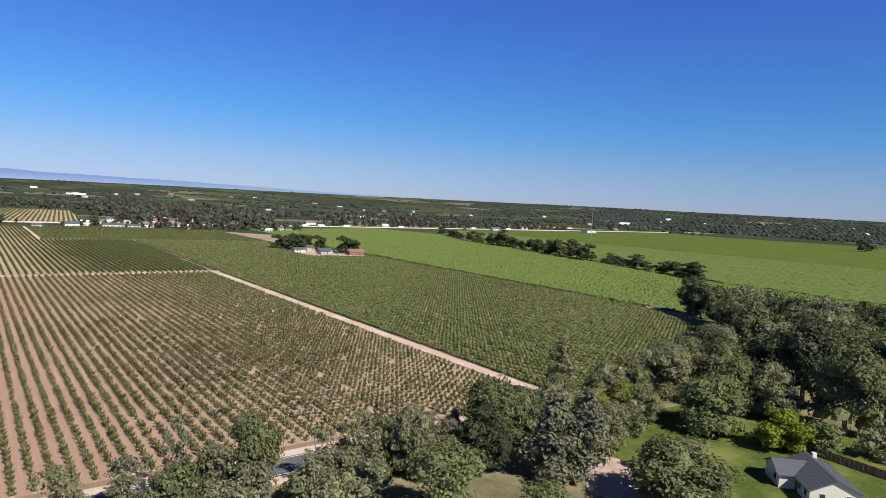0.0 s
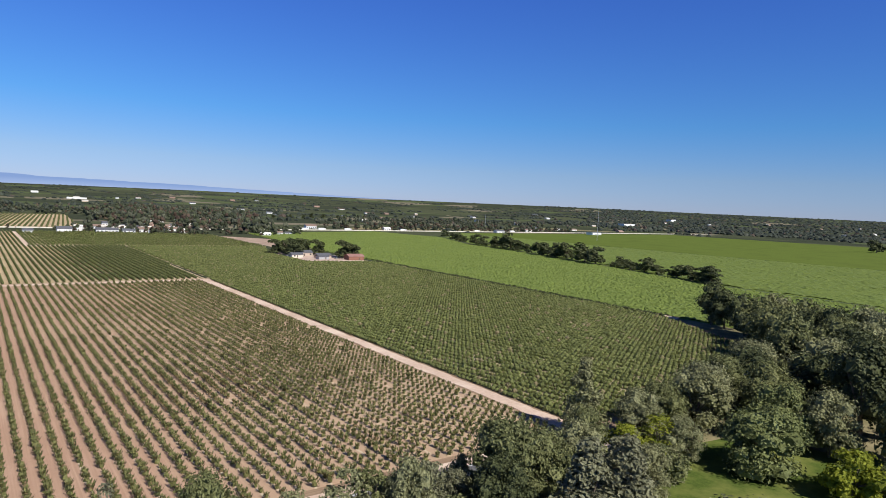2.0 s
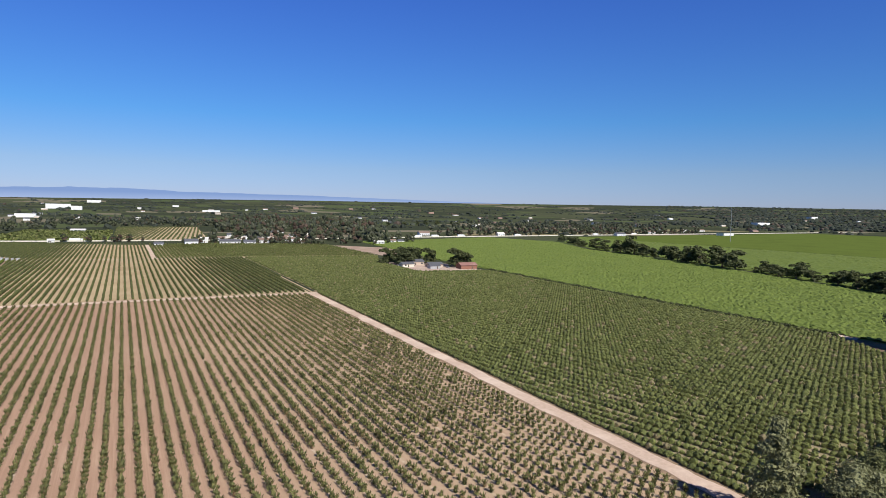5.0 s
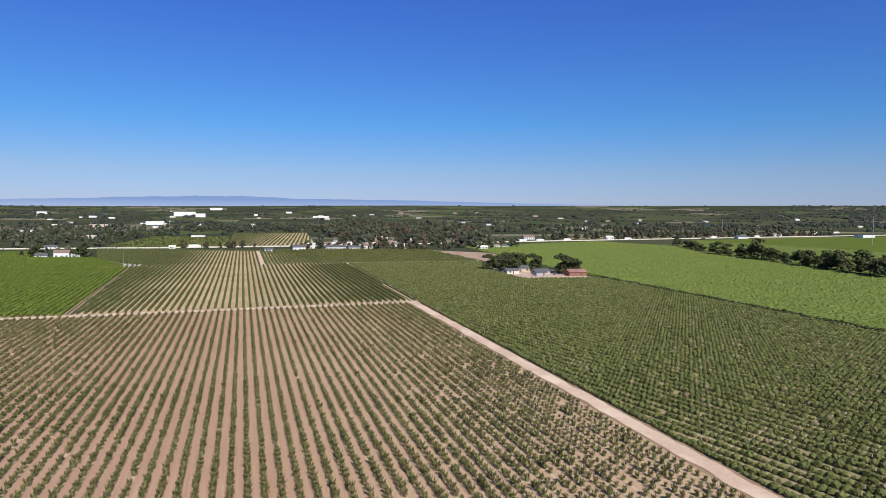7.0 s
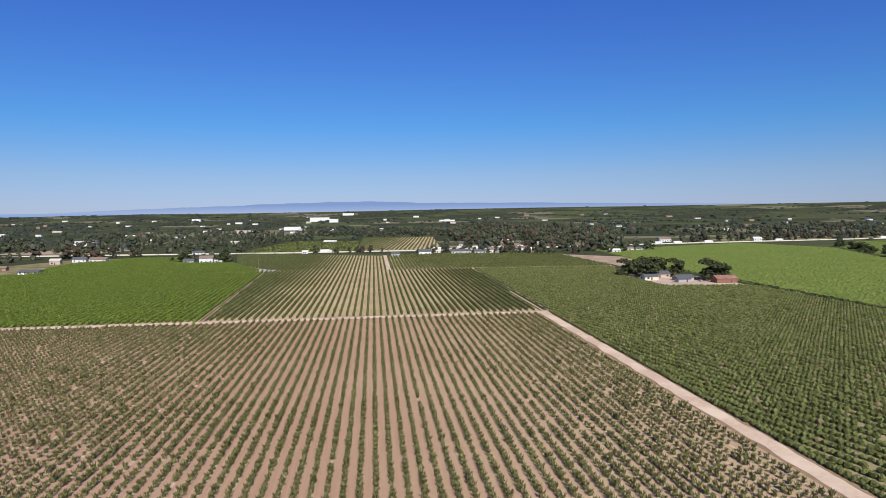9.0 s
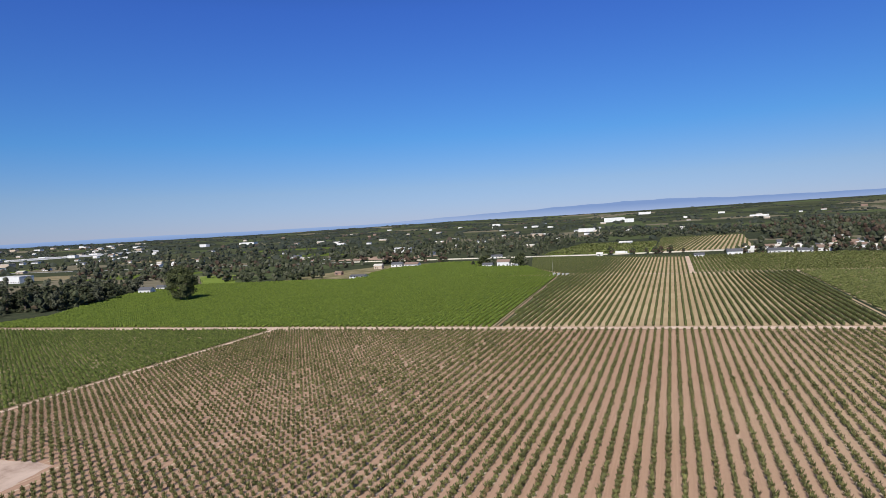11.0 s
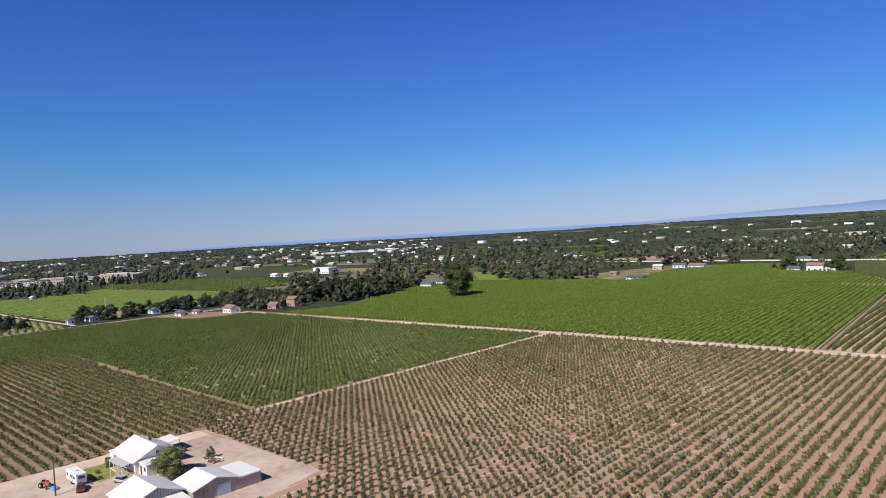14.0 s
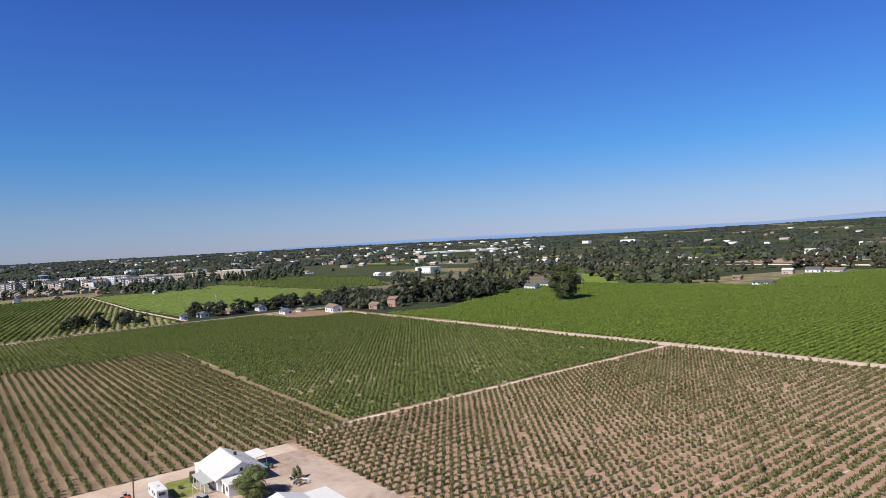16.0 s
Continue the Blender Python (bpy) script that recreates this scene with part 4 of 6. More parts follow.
# ---- the white farm ----
farmhouse = tagged(new("farmhouse"), "white single-storey farmhouse with white metal roof", "house")
farmhouse.matrix_basis = pose(-138.2, 194.0, 0.07)
part("wall", gable_body(13.0, 10.6, 2.8, 2.5), WHITE, farmhouse)
roof = part("roof", gable_roof(13.0, 10.6, 2.8, 2.5, 0.6), METALROOF, farmhouse, "white standing-seam metal roof")
seams = bmesh.new()
for i in range(22):
    for sgn in (-1, 1):
        c = Vector((-6.9 + i * 0.657, sgn * 2.95, 4.19))
        rod(0.035, 0.035, c + Vector((0, -sgn * 2.9, 1.37)), c + Vector((0, sgn * 2.9, -1.37)), 4, seams)
part("roof_seams", seams, METALROOF, roof)
porch = part("porch_roof", box(8.4, 2.9, 0.12, (0, 0, 0)), plain("porch_sheet", (0.50, 0.49, 0.47), (0.42, 0.41, 0.40), 1.5, 0.7), farmhouse, "grey sheet porch roof")
porch.matrix_basis = pose(1.6, -6.6, 2.35, 9, 0, 0)
for px in (-2.3, 0.3, 2.9, 5.5):
    part("porch_post", rod(0.07, 0.07, (px, -7.8, 0), (px, -7.8, 2.25), 6), WHITE, farmhouse)
part("porch_floor", box(8.6, 2.6, 0.25, (1.6, -6.6, 0)), PALEBARK, farmhouse, "worn wooden porch floor")
part("door", box(0.95, 0.12, 2.05, (0.8, -5.32, 0.25)), DARKWOOD, farmhouse)
for px in (-5.0, -1.6, 3.6):
    window_part(farmhouse, px, -5.32, 1.1, 1.1, 1.1, "s")
for py in (-3.0, 0.0, 3.0):
    window_part(farmhouse, 6.52, py, 1.1, 0.9, 1.1, "e")
window_part(farmhouse, 6.52, 0, 3.3, 0.7, 0.8, "e")
part("chimney", box(0.6, 0.6, 1.1, (-0.5, 1.2, 4.6), bevel=0.04), DARKWOOD, farmhouse, "dark stub chimney")
wing = part("side_wing", gable_body(5.2, 4.6, 2.5, 0), WHITE, farmhouse, "white flat-roofed side wing")
wing.matrix_basis = pose(8.6, -2.2, 0)
part("wing_roof", gable_roof(5.2, 4.6, 2.5, 0), METALROOF, wing)
part("wing_door", box(0.9, 0.1, 2.0, (-0.6, -2.32, 0)), DARKWOOD, wing)
part("wing_window", box(0.8, 0.1, 0.9, (1.4, -2.32, 1.1)), GLASS, wing)
west = part("west_annex", gable_body(3.2, 7.4, 2.3, 0), WHITE, farmhouse)
west.matrix_basis = pose(-7.6, -1.6, 0)
part("annex_roof", gable_roof(3.2, 7.4, 2.3, 0), METALROOF, west)

carport = tagged(new("carport"), "open carport with a sloping white sheet roof", "carport")
carport.matrix_basis = pose(-142.7, 201.0, 0.07)
top = part("roof", box(6.4, 4.6, 0.12), METALROOF, carport)
top.matrix_basis = pose(0, 0, 2.75, 5, 0, 0)
for px, py in ((-3, -2), (3, -2), (-3, 2), (3, 2)):
    part("post", rod(0.07, 0.07, (px, py, 0), (px, py, 2.75 + 0.09 * py), 6), STEEL, carport)
cover = bmesh.new()
bmesh.ops.create_uvsphere(cover, u_segments=12, v_segments=7, radius=1.0, matrix=Matrix.Translation((0, 0, 0.75)) @ Matrix.Diagonal((2.1, 0.95, 0.8, 1)))
tagged(new("covered_boat", mesh_bm("covered_boat", cover, GREENCOVER)), "small boat under a dark green tarp", "boat").matrix_basis = pose(-138.6, 201.2, 0.07, 0, 0, 80)


def cladding(L, W, eave, rise, step, faces="sen"):
    """Upright ribs on the walls of a shed."""
    bm = bmesh.new()
    if "s" in faces:
        for i in range(int(L / step) + 1):
            box(0.1, 0.06, eave, (-L / 2 + i * step, -W / 2 - 0.02, 0), bm=bm)
    if "n" in faces:
        for i in range(int(L / step) + 1):
            box(0.1, 0.06, eave, (-L / 2 + i * step, W / 2 + 0.02, 0), bm=bm)
    for sgn, key in ((1, "e"), (-1, "w")):
        if key in faces:
            for i in range(int(W / step) + 1):
                yy = -W / 2 + i * step
                box(0.06, 0.1, eave + rise * (1 - abs(yy) / (W / 2)) - 0.03, (sgn * (L / 2 + 0.02), yy, 0), bm=bm)
    return bm


barn = tagged(new("machine_barn"), "grey ribbed metal barn with a white gable roof", "barn")
barn.matrix_basis = pose(-110.3, 182.6, 0.07)
part("wall", gable_body(10.4, 10.6, 2.9, 2.0), GREYWALL, barn, "weathered grey sheet-metal wall")
part("cladding", cladding(10.4, 10.6, 2.9, 2.0, 0.55, "ensw"), plain("dark_batten", (0.20, 0.18, 0.16), (0.27, 0.25, 0.22), 2.0, 0.8), barn)
part("roof", gable_roof(10.4, 10.6, 2.9, 2.0, 0.5), METALROOF, barn, "white metal sheet roof")
lean = part("lean_to_roof", box(5.4, 5.4, 0.1), METALROOF, barn)
lean.matrix_basis = pose(8.0, 2.3, 2.35, 0, 4, 0)
for px, py in ((10.4, -0.2), (10.4, 4.8), (6.0, -0.2)):
    part("post", rod(0.08, 0.08, (px, py, 0), (px, py, 2.2), 6), DARKWOOD, barn)

shed = tagged(new("workshop"), "weathered board workshop with a pale blue door", "shed")
shed.matrix_basis = pose(-107.0, 193.8, 0.07)
part("wall", gable_body(9.0, 10.0, 2.6, 1.5), PINKWALL, shed, "weathered pinkish board wall")
part("cladding", cladding(9.0, 10.0, 2.6, 1.5, 1.1, "es"), PINKWALL, shed)
part("roof", gable_roof(9.0, 10.0, 2.6, 1.5, 0.4), METALROOF, shed, "white metal sheet roof")
part("sliding_door", box(0.12, 3.0, 2.5, (4.58, 1.6, 0)), BLUEDOOR, shed, "pale blue sliding door")
part("side_door", box(0.1, 0.9, 2.0, (4.56, -2.4, 0)), PALEBARK, shed)

store = tagged(new("storage_shed"), "low board shed with a flat white roof", "shed")
store.matrix_basis = pose(-107.0, 201.3, 0.07)
part("wall", gable_body(9.2, 5.4, 2.35, 0), PINKWALL, store, "weathered pinkish board wall")
part("cladding", cladding(9.2, 5.4, 2.35, 0, 0.6, "es"), plain("board_joint", (0.34, 0.27, 0.23), (0.40, 0.32, 0.27), 2.0, 0.85), store)
part("roof", gable_roof(9.2, 5.4, 2.35, 0, 0.6), METALROOF, store)


def wheel(parent, x, y, r=0.36, w=0.24):
    """A wheel whose axle runs along y."""
    bm = rod(r, r, (0, -w / 2, 0), (0, w / 2, 0), 14)
    o = part("wheel", bm, RUBBER, parent)
    o.matrix_basis = pose(x, y, r)
    part("hub", rod(r * 0.5, r * 0.5, (0, -w / 2 - 0.01, 0), (0, w / 2 + 0.01, 0), 10), STEEL, o)


def trailer(x, y, turn):
    """A white travel trailer."""
    ob = tagged(new("travel_trailer"), "white travel trailer with rounded edges in the yard", "trailer")
    ob.matrix_basis = pose(x, y, 0.07, 0, 0, turn)
    part("body", box(6.6, 2.4, 2.25, (0, 0, 0.55), bevel=0.18), WHITE, ob)
    for px in (-2.2, 0.2, 2.2):
        part("window", box(0.9, 0.06, 0.6, (px, -1.21, 1.6)), GLASS, ob)
    part("door", box(0.7, 0.06, 1.8, (1.2, -1.21, 0.65)), GREYWALL, ob)
    part("rear_window", box(0.06, 1.3, 0.6, (3.31, 0, 1.7)), GLASS, ob)
    part("roof_vent", box(0.5, 0.5, 0.12, (0.5, 0, 2.8)), GREYWALL, ob)
    part("drawbar", box(1.4, 0.25, 0.12, (-3.9, 0, 0.5)), STEEL, ob)
    for sx in (-0.5, 0.4):
        for sy in (-1.0, 1.0):
            wheel(ob, sx, sy)
    return ob


def car(name, label, x, y, turn, paint, tall=1.45, long=4.4, z=0.07):
    """A parked car: body, cabin, glass and wheels."""
    ob = tagged(new(name), label, "car")
    ob.matrix_basis = pose(x, y, z, 0, 0, turn)
    part("body", box(long, 1.75, 0.62, (0, 0, 0.32), bevel=0.14), paint, ob)
    bm = bmesh.new()
    r = bmesh.ops.create_cube(bm, size=1, matrix=Matrix.Translation((-0.15, 0, 0.9 + (tall - 0.9) / 2)) @ Matrix.Diagonal((long * 0.55, 1.5, tall - 0.9, 1)))
    for v in r["verts"]:
        if v.co.z > 1.1:
            v.co.x *= 0.74
            v.co.y *= 0.84
    cabin = part("cabin", bm, GLASS, ob, "dark tinted windows")
    part("cabin_roof", box(long * 0.40, 1.24, 0.06, (-0.12, 0, tall - 0.02)), paint, cabin)
    for sx in (-1, 1):
        for sy in (-1, 1):
            wheel(ob, sx * long * 0.31, sy * 0.78, 0.32, 0.2)
    for sy in (-0.6, 0.6):
        part("headlight", box(0.05, 0.3, 0.14, (long / 2, sy, 0.62)), STEEL, ob)
        part("tail_light", box(0.05, 0.3, 0.14, (-long / 2, sy, 0.66)), REDPAINT, ob)
    return ob


trailer(-137.7, 178.1, 0)
car("parked_car", "dark maroon car parked beside the trailer", -131.6, 177.0, -20, MAROON)
car("parked_car", "silver car parked in front of the porch", -128.6, 184.6, 20, SILVER)

pole = tagged(new("utility_pole"), "dark wooden utility pole with a crossarm", "pole")
pole.matrix_basis = pose(-133.0, 172.4, 0.05)
part("shaft", rod(0.17, 0.12, (0, 0, -0.3), (0, 0, 7.6), 8), DARKWOOD, pole)
part("crossarm", box(1.8, 0.12, 0.12, (0, 0.12, 7.0)), DARKWOOD, pole)
for px in (-0.75, 0.75):
    part("insulator", rod(0.05, 0.04, (px, 0.12, 7.12), (px, 0.12, 7.3), 6), STEEL, pole)

pergola = tagged(new("pergola"), "white timber frame in front of the porch", "pergola")
pergola.matrix_basis = pose(-132.6, 185.4, 0.07, 0, 0, 0)
for px in (-1.6, 1.6):
    for py in (-1.2, 1.2):
        part("post", box(0.1, 0.1, 2.1, (px, py, 0)), CREAM, pergola)
for py in (-1.2, 1.2):
    part("beam", box(3.5, 0.1, 0.12, (0, py, 2.1)), CREAM, pergola)
for px in (-1.6, 1.6):
    part("beam", box(0.1, 2.6, 0.12, (px, 0, 2.22)), CREAM, pergola)

barrel = bmesh.new()
rod(0.36, 0.36, (0, 0, 0), (0, 0, 1.1), 12, barrel)
rod(0.39, 0.39, (0, 0, 0.35), (0, 0, 0.41), 12, barrel)
rod(0.39, 0.39, (0, 0, 0.7), (0, 0, 0.76), 12, barrel)
tagged(new("barrel", mesh_bm("barrel", barrel, DARKWOOD)), "rusty dark steel drum in the yard", "barrel").matrix_basis = pose(-137.7, 203.4, 0.07)

pile = tagged(new("scrap_pile"), "heap of logs, boards and scrap", "pile")
pile.matrix_basis = pose(-125.2, 204.2, 0.07)
for i in range(26):
    a = rng.uniform(0, 6.28)
    px, py, pz = rng.normal(0, 1.7), rng.normal(0, 0.8), rng.uniform(0.05, 0.75)
    d = Vector((math.cos(a), math.sin(a), rng.uniform(-0.12, 0.12))) * rng.uniform(0.5, 1.4)
    part("log" if i % 3 else "board", rod(0.13, 0.11, Vector((px, py, pz)) - d, Vector((px, py, pz)) + d, 6), (DARKWOOD, PALEBARK, WHITE, DARKWOOD)[i % 4], pile)

tractor = tagged(new("tractor"), "small old red-orange tractor", "tractor")
tractor.matrix_basis = pose(-140.3, 172.6, 0.07, 0, 0, 15)
part("body", box(2.6, 0.7, 0.7, (0.2, 0, 0.6), bevel=0.08), plain("orange_paint", (0.42, 0.12, 0.06), (0.36, 0.10, 0.05), 3.0, 0.6), tractor)
part("seat", box(0.5, 0.5, 0.4, (-0.8, 0, 1.25)), RUBBER, tractor)
part("roll_bar", rod(0.05, 0.05, (-1.0, -0.4, 1.0), (-1.0, -0.4, 2.0), 6, rod(0.05, 0.05, (-1.0, 0.4, 1.0), (-1.0, 0.4, 2.0), 6, rod(0.05, 0.05, (-1.0, -0.4, 2.0), (-1.0, 0.4, 2.0), 6))), STEEL, tractor)
for sy in (-0.75, 0.75):
    wheel(tractor, -0.8, sy, 0.65, 0.35)
    wheel(tractor, 1.1, sy * 0.9, 0.38, 0.25)
heap = bmesh.new()
bmesh.ops.create_icosphere(heap, subdivisions=2, radius=1.0, matrix=Matrix.Diagonal((1.3, 0.8, 0.6, 1)))
for v in heap.verts:
    v.co += v.co.normalized() * noise.noise(v.co * 2.2) * 0.25
tagged(new("tarp_heap", mesh_bm("tarp_heap", heap, TARP)), "blue tarp thrown over a heap", "tarp").matrix_basis = pose(-137.6, 173.4, 0.2)

tree("oak", -123.0, 193.2, 6.8, 4.6, "dense dark green shade tree in the yard", "", LUSH)
for x, y, h, r in ((-143.4, 186.9, 2.2, 1.0), (-142.2, 186.4, 1.6, 0.8), (-127.0, 204.8, 3.0, 1.2), (-140.0, 183.3, 1.0, 0.7), (-135.2, 182.2, 0.9, 0.6)):
    tree("bush", x, y, h, r, "small dry garden shrub at the farmhouse", "garden shrubs", OLIVE)
sheet("lawn", "small dry yellow-green lawn before the farmhouse", wobble([(-146, 182), (-146, 187), (-141, 188), (-136.5, 187), (-133, 181.5), (-137, 180.5)], 1.0, 1), 0.12, soil("worn_lawn", (0.24, 0.26, 0.08), (0.36, 0.33, 0.14), (0.16, 0.19, 0.05), 1.2, 0.2))

# ---- the house under the trees ----
home = tagged(new("house"), "cream house with a grey shingle gable roof", "house")
home.matrix_basis = pose(129.8, 51.3, 0.07, 0, 0, 45.6)
part("wall", gable_body(13.2, 8.8, 2.7, 2.1), CREAM, home, "cream painted wall")
hroof = part("roof", gable_roof(13.2, 8.8, 2.7, 2.1, 0.55), GREYROOF, home, "grey asphalt shingle roof")
for k in range(8):
    for sgn in (-1, 1):
        f = (k + 0.6) / 8
        part("shingle_course", box(14.2, 0.10, 0.03, (0, sgn * 4.9 * f, 5.02 - 2.34 * f)), GREYROOF, hroof)
hw = part("wing", gable_body(7.4, 7.0, 2.7, 1.6), CREAM, home)
hw.matrix_basis = pose(3.2, 3.6, 0, 0, 0, 90)
part("wing_roof", gable_roof(7.4, 7.0, 2.7, 1.6, 0.5), GREYROOF, hw)
window_part(hw, 3.72, 1.6, 1.0, 1.3, 1.2, "e")
for py in (-2.2, 2.2):
    window_part(home, -6.62, py, 1.0, 0.9, 1.1, "w")
for px in (-5.0, -2.4):
    window_part(home, px, 4.42, 1.0, 1.2, 1.1, "n")
part("door", box(1.0, 0.1, 2.05, (-1.0, 4.42, 0)), DARKWOOD, home)
part("vent_pipe", rod(0.08, 0.08, (-1, -1.4, 3.9), (-1, -1.4, 4.9), 8), STEEL, home)
part("vent_pipe", rod(0.08, 0.08, (2.5, -1.8, 3.6), (2.5, -1.8, 4.6), 8), STEEL, home)
part("chimney", box(0.8, 0.8, 1.5, (5.4, -0.9, 4.0), bevel=0.05), WHITE, home)
fence = tagged(new("board_fence"), "red-brown board fence behind the house", "fence")
fence.matrix_basis = pose(148.8, 53.0, 0.06, 0, 0, 86)
for i in range(15):
    part("board", box(0.85, 0.04, 1.8, (-6.3 + i * 0.9, 0, 0)), REDWOOD, fence)
for i in range(6):
    part("post", box(0.12, 0.12, 1.9, (-6.7 + i * 2.6, 0.1, 0)), DARKWOOD, fence)
sheet("driveway", "grey-brown bare driveway under the pines", wobble([(90, 62), (96, 86), (104, 88), (108, 74), (100, 58)], 4, 2), 0.09, YARD)

# ---- the far farmstead among the vines ----
building("farm_building", "low grey-roofed farmstead house", "house", 259, 563, 16, 9, 3.0, 1.8, STUCCO, GREYROOF, 0, "farmstead", 4)
building("farm_building", "pale low outbuilding at the farmstead", "shed", 246, 548, 11, 7, 2.6, 1.4, CREAM, GREYROOF, 5, "farmstead", 2)
building("farm_building", "pale low outbuilding at the farmstead", "shed", 268, 540, 13, 8, 2.6, 1.4, STUCCO, GREYROOF, 0, "farmstead", 2)
building("farm_building", "grey shed at the farmstead", "shed", 262, 528, 9, 6, 2.5, 1.0, GREYWALL, GREYROOF, 0, "farmstead", 0)
building("red_barn", "barn with a rusty red roof", "barn", 289, 521, 15, 9, 3.2, 1.8, REDWOOD, REDROOF, 0, "farmstead", 0)
for i, (x, y, tn) in enumerate(((243, 556, 20), (249, 553, 80), (253, 552, 10), (272, 552, 45), (276, 530, 90))):
    car("parked_car", "parked car in the farmstead yard", x, y, tn, (SILVER, WHITE, MAROON, WHITE, SILVER)[i])

WALLS = {"white": (WHITE, METALROOF), "grey": (WHITE, GREYROOF), "tan": (STUCCO, plain("pale_roof", (0.60, 0.57, 0.52), (0.52, 0.49, 0.45), 0.5, 0.8)), "brown": (plain("red_brown_stucco", (0.36, 0.23, 0.18), (0.42, 0.28, 0.22), 1.0, 0.9), BROWNROOF), "red": (REDWOOD, REDROOF), "blue": (BLUEPAINT, METALROOF)}


def far_building(tone, x, y, L, h, floors=1, turn=None):
    """A distant house or hall by its tone, length and height to the ridge."""
    flat = L > 28
    W = min(max(L * 0.55, 5), 30)
    rise = 0 if flat else min(h * 0.4, W * 0.3)
    wall, roof = WALLS[tone]
    if tone == "white" and not flat and rng.uniform() < 0.55:
        roof = (GREYROOF, BROWNROOF)[int(rng.integers(0, 2))]
    words = {"white": "pale distant building with white walls", "grey": "white distant house with a grey roof", "tan": "tan stucco distant building with a pale roof", "brown": "red-brown distant house with a brown roof", "red": "red distant barn with a rusty roof", "blue": "blue distant hall with a pale flat roof"}[tone]
    windows = 0 if (math.hypot(x, y) > 1700 or L > 100) else max(2, min(12, int(L / 4)))
    building("far_hall" if flat else "far_house", words, "hall" if flat else "house", x, y, L, W, h - rise, rise, wall, roof, rng.uniform(-6, 6) if turn is None else turn, "distant buildings", windows, floors, door=not flat)


for row in ((-151, 794, 11, 4.6), (-134, 799, 14, 7.5), (-121, 796, 8, 4), (-181, 947, 14, 4.7), (-44, 925, 7, 4.2), (-186, 1453, 20, 8), (-203, 2112, 49, 9.9), (-213, 3251, 93, 20), (-137, 3110, 40, 16), (-111, 4200, 71, 14)):
    far_building("white", *row)
for row in ((-837, 3447, 41, 12), (-323, 1314, 11, 4.7), (104, 866, 15, 7), (123, 905, 9, 7), (197, 893, 20, 6.5), (240, 888, 6, 5), (338, 858, 13, 4.4), (370, 888, 8, 4.6), (387, 899, 11, 3.4), (515, 1101, 20, 6.9), (666, 1085, 14, 6)):
    far_building("white", *row)
for row in ((1545, 1664, 24, 10), (1521, 1847, 26, 9), (381, 3051, 72, 6.4), (1117, 1166, 20, 6.8), (3000, 2050, 50, 13), (-439, 381, 14, 6), (-465, 366, 7, 3), (-506, 288, 5, 4.6), (-806, 743, 39, 9), (-843, 675, 17, 5.2), (-819, 680, 12, 4.5)):
    far_building("white", *row)
for row in ((-1111, 512, 23, 8.7), (-1672, 499, 40, 10), (-3900, 880, 80, 9.7), (-855, 353, 8, 4.3), (-435, 614, 10, 4.7), (-257, 834, 18, 5.5), (-426, 1204, 35, 9), (-336, 1097, 22, 5.5), (-488, 1575, 19, 6.8)):
    far_building("white", *row, turn=-40 if row[2] > 100 else None)
for row in ((-479, 976, 20, 5.9), (-1769, 2283, 35, 11), (-1612, 2361, 67, 9), (-811, 1006, 24, 5.6), (-797, 1037, 15, 6.7), (-837, 1145, 17, 5.3), (-502, 1058, 11, 4.6)):
    far_building("white", *row)
for row in ((-1465, 249, 32, 10.8), (-1358, 324, 25, 12.5), (-1353, 351, 31, 12.6), (-1253, 371, 39, 13.9), (-1216, 432, 29, 13), (-1400, 290, 30, 12), (-1300, 400, 36, 12.5)):
    far_building("white" if row[0] % 2 else "tan", *row, floors=4, turn=48)
for row in ((-284, 1743, 31, 10), (295, 1268, 17, 8), (-554, 474, 7, 5.7), (-292, 812, 10.7, 6)):
    far_building("tan", *row)
for row in ((-1131, 559, 60, 13), (-1180, 468, 36, 13)):
    far_building("tan", *row, floors=3, turn=52)
for row in ((68, 851, 10, 4.6), (150, 880, 24, 5.6), (173, 876, 14, 5), (1210, 1226, 15, 9), (1255, 1076, 35, 5.8), (2226, 1733, 71, 11), (-462, 352, 11, 4.4), (-507, 350, 11, 5), (-512, 331, 13, 5.5), (-781, 677, 27, 6.6), (-1226, 404, 36, 12.5)):
    far_building("grey", *row)
for row in ((-1586, 628, 54, 8.2), (-923, 213, 15, 5.4), (-424, 583, 13, 6), (-260, 696, 17, 3.4), (-280, 841, 14, 5.5)):
    far_building("grey", *row)
for row in ((-425, 428, 11, 8), (-424, 410, 10.6, 5.3), (-521, 234, 12.5, 5.8), (-925, 254, 13, 4.2), (-959, 309, 18, 6), (-939, 335, 15, 4.5), (-305, 737, 8.5, 4.3)):
    far_building("brown", *row)
far_building("red", 318, 1107, 11, 7.5)
far_building("blue", -1611, 314, 31, 14.5, 3)
for x, y in ((-1862, 1600), (-1800, 1742), (-1738, 1885)):
    building("greenhouse", "long low white greenhouse on the plain", "greenhouse", x, y, 152, 34, 4.0, 1.6, WHITE, METALROOF, 66, "distant greenhouses", 0, 1, False)


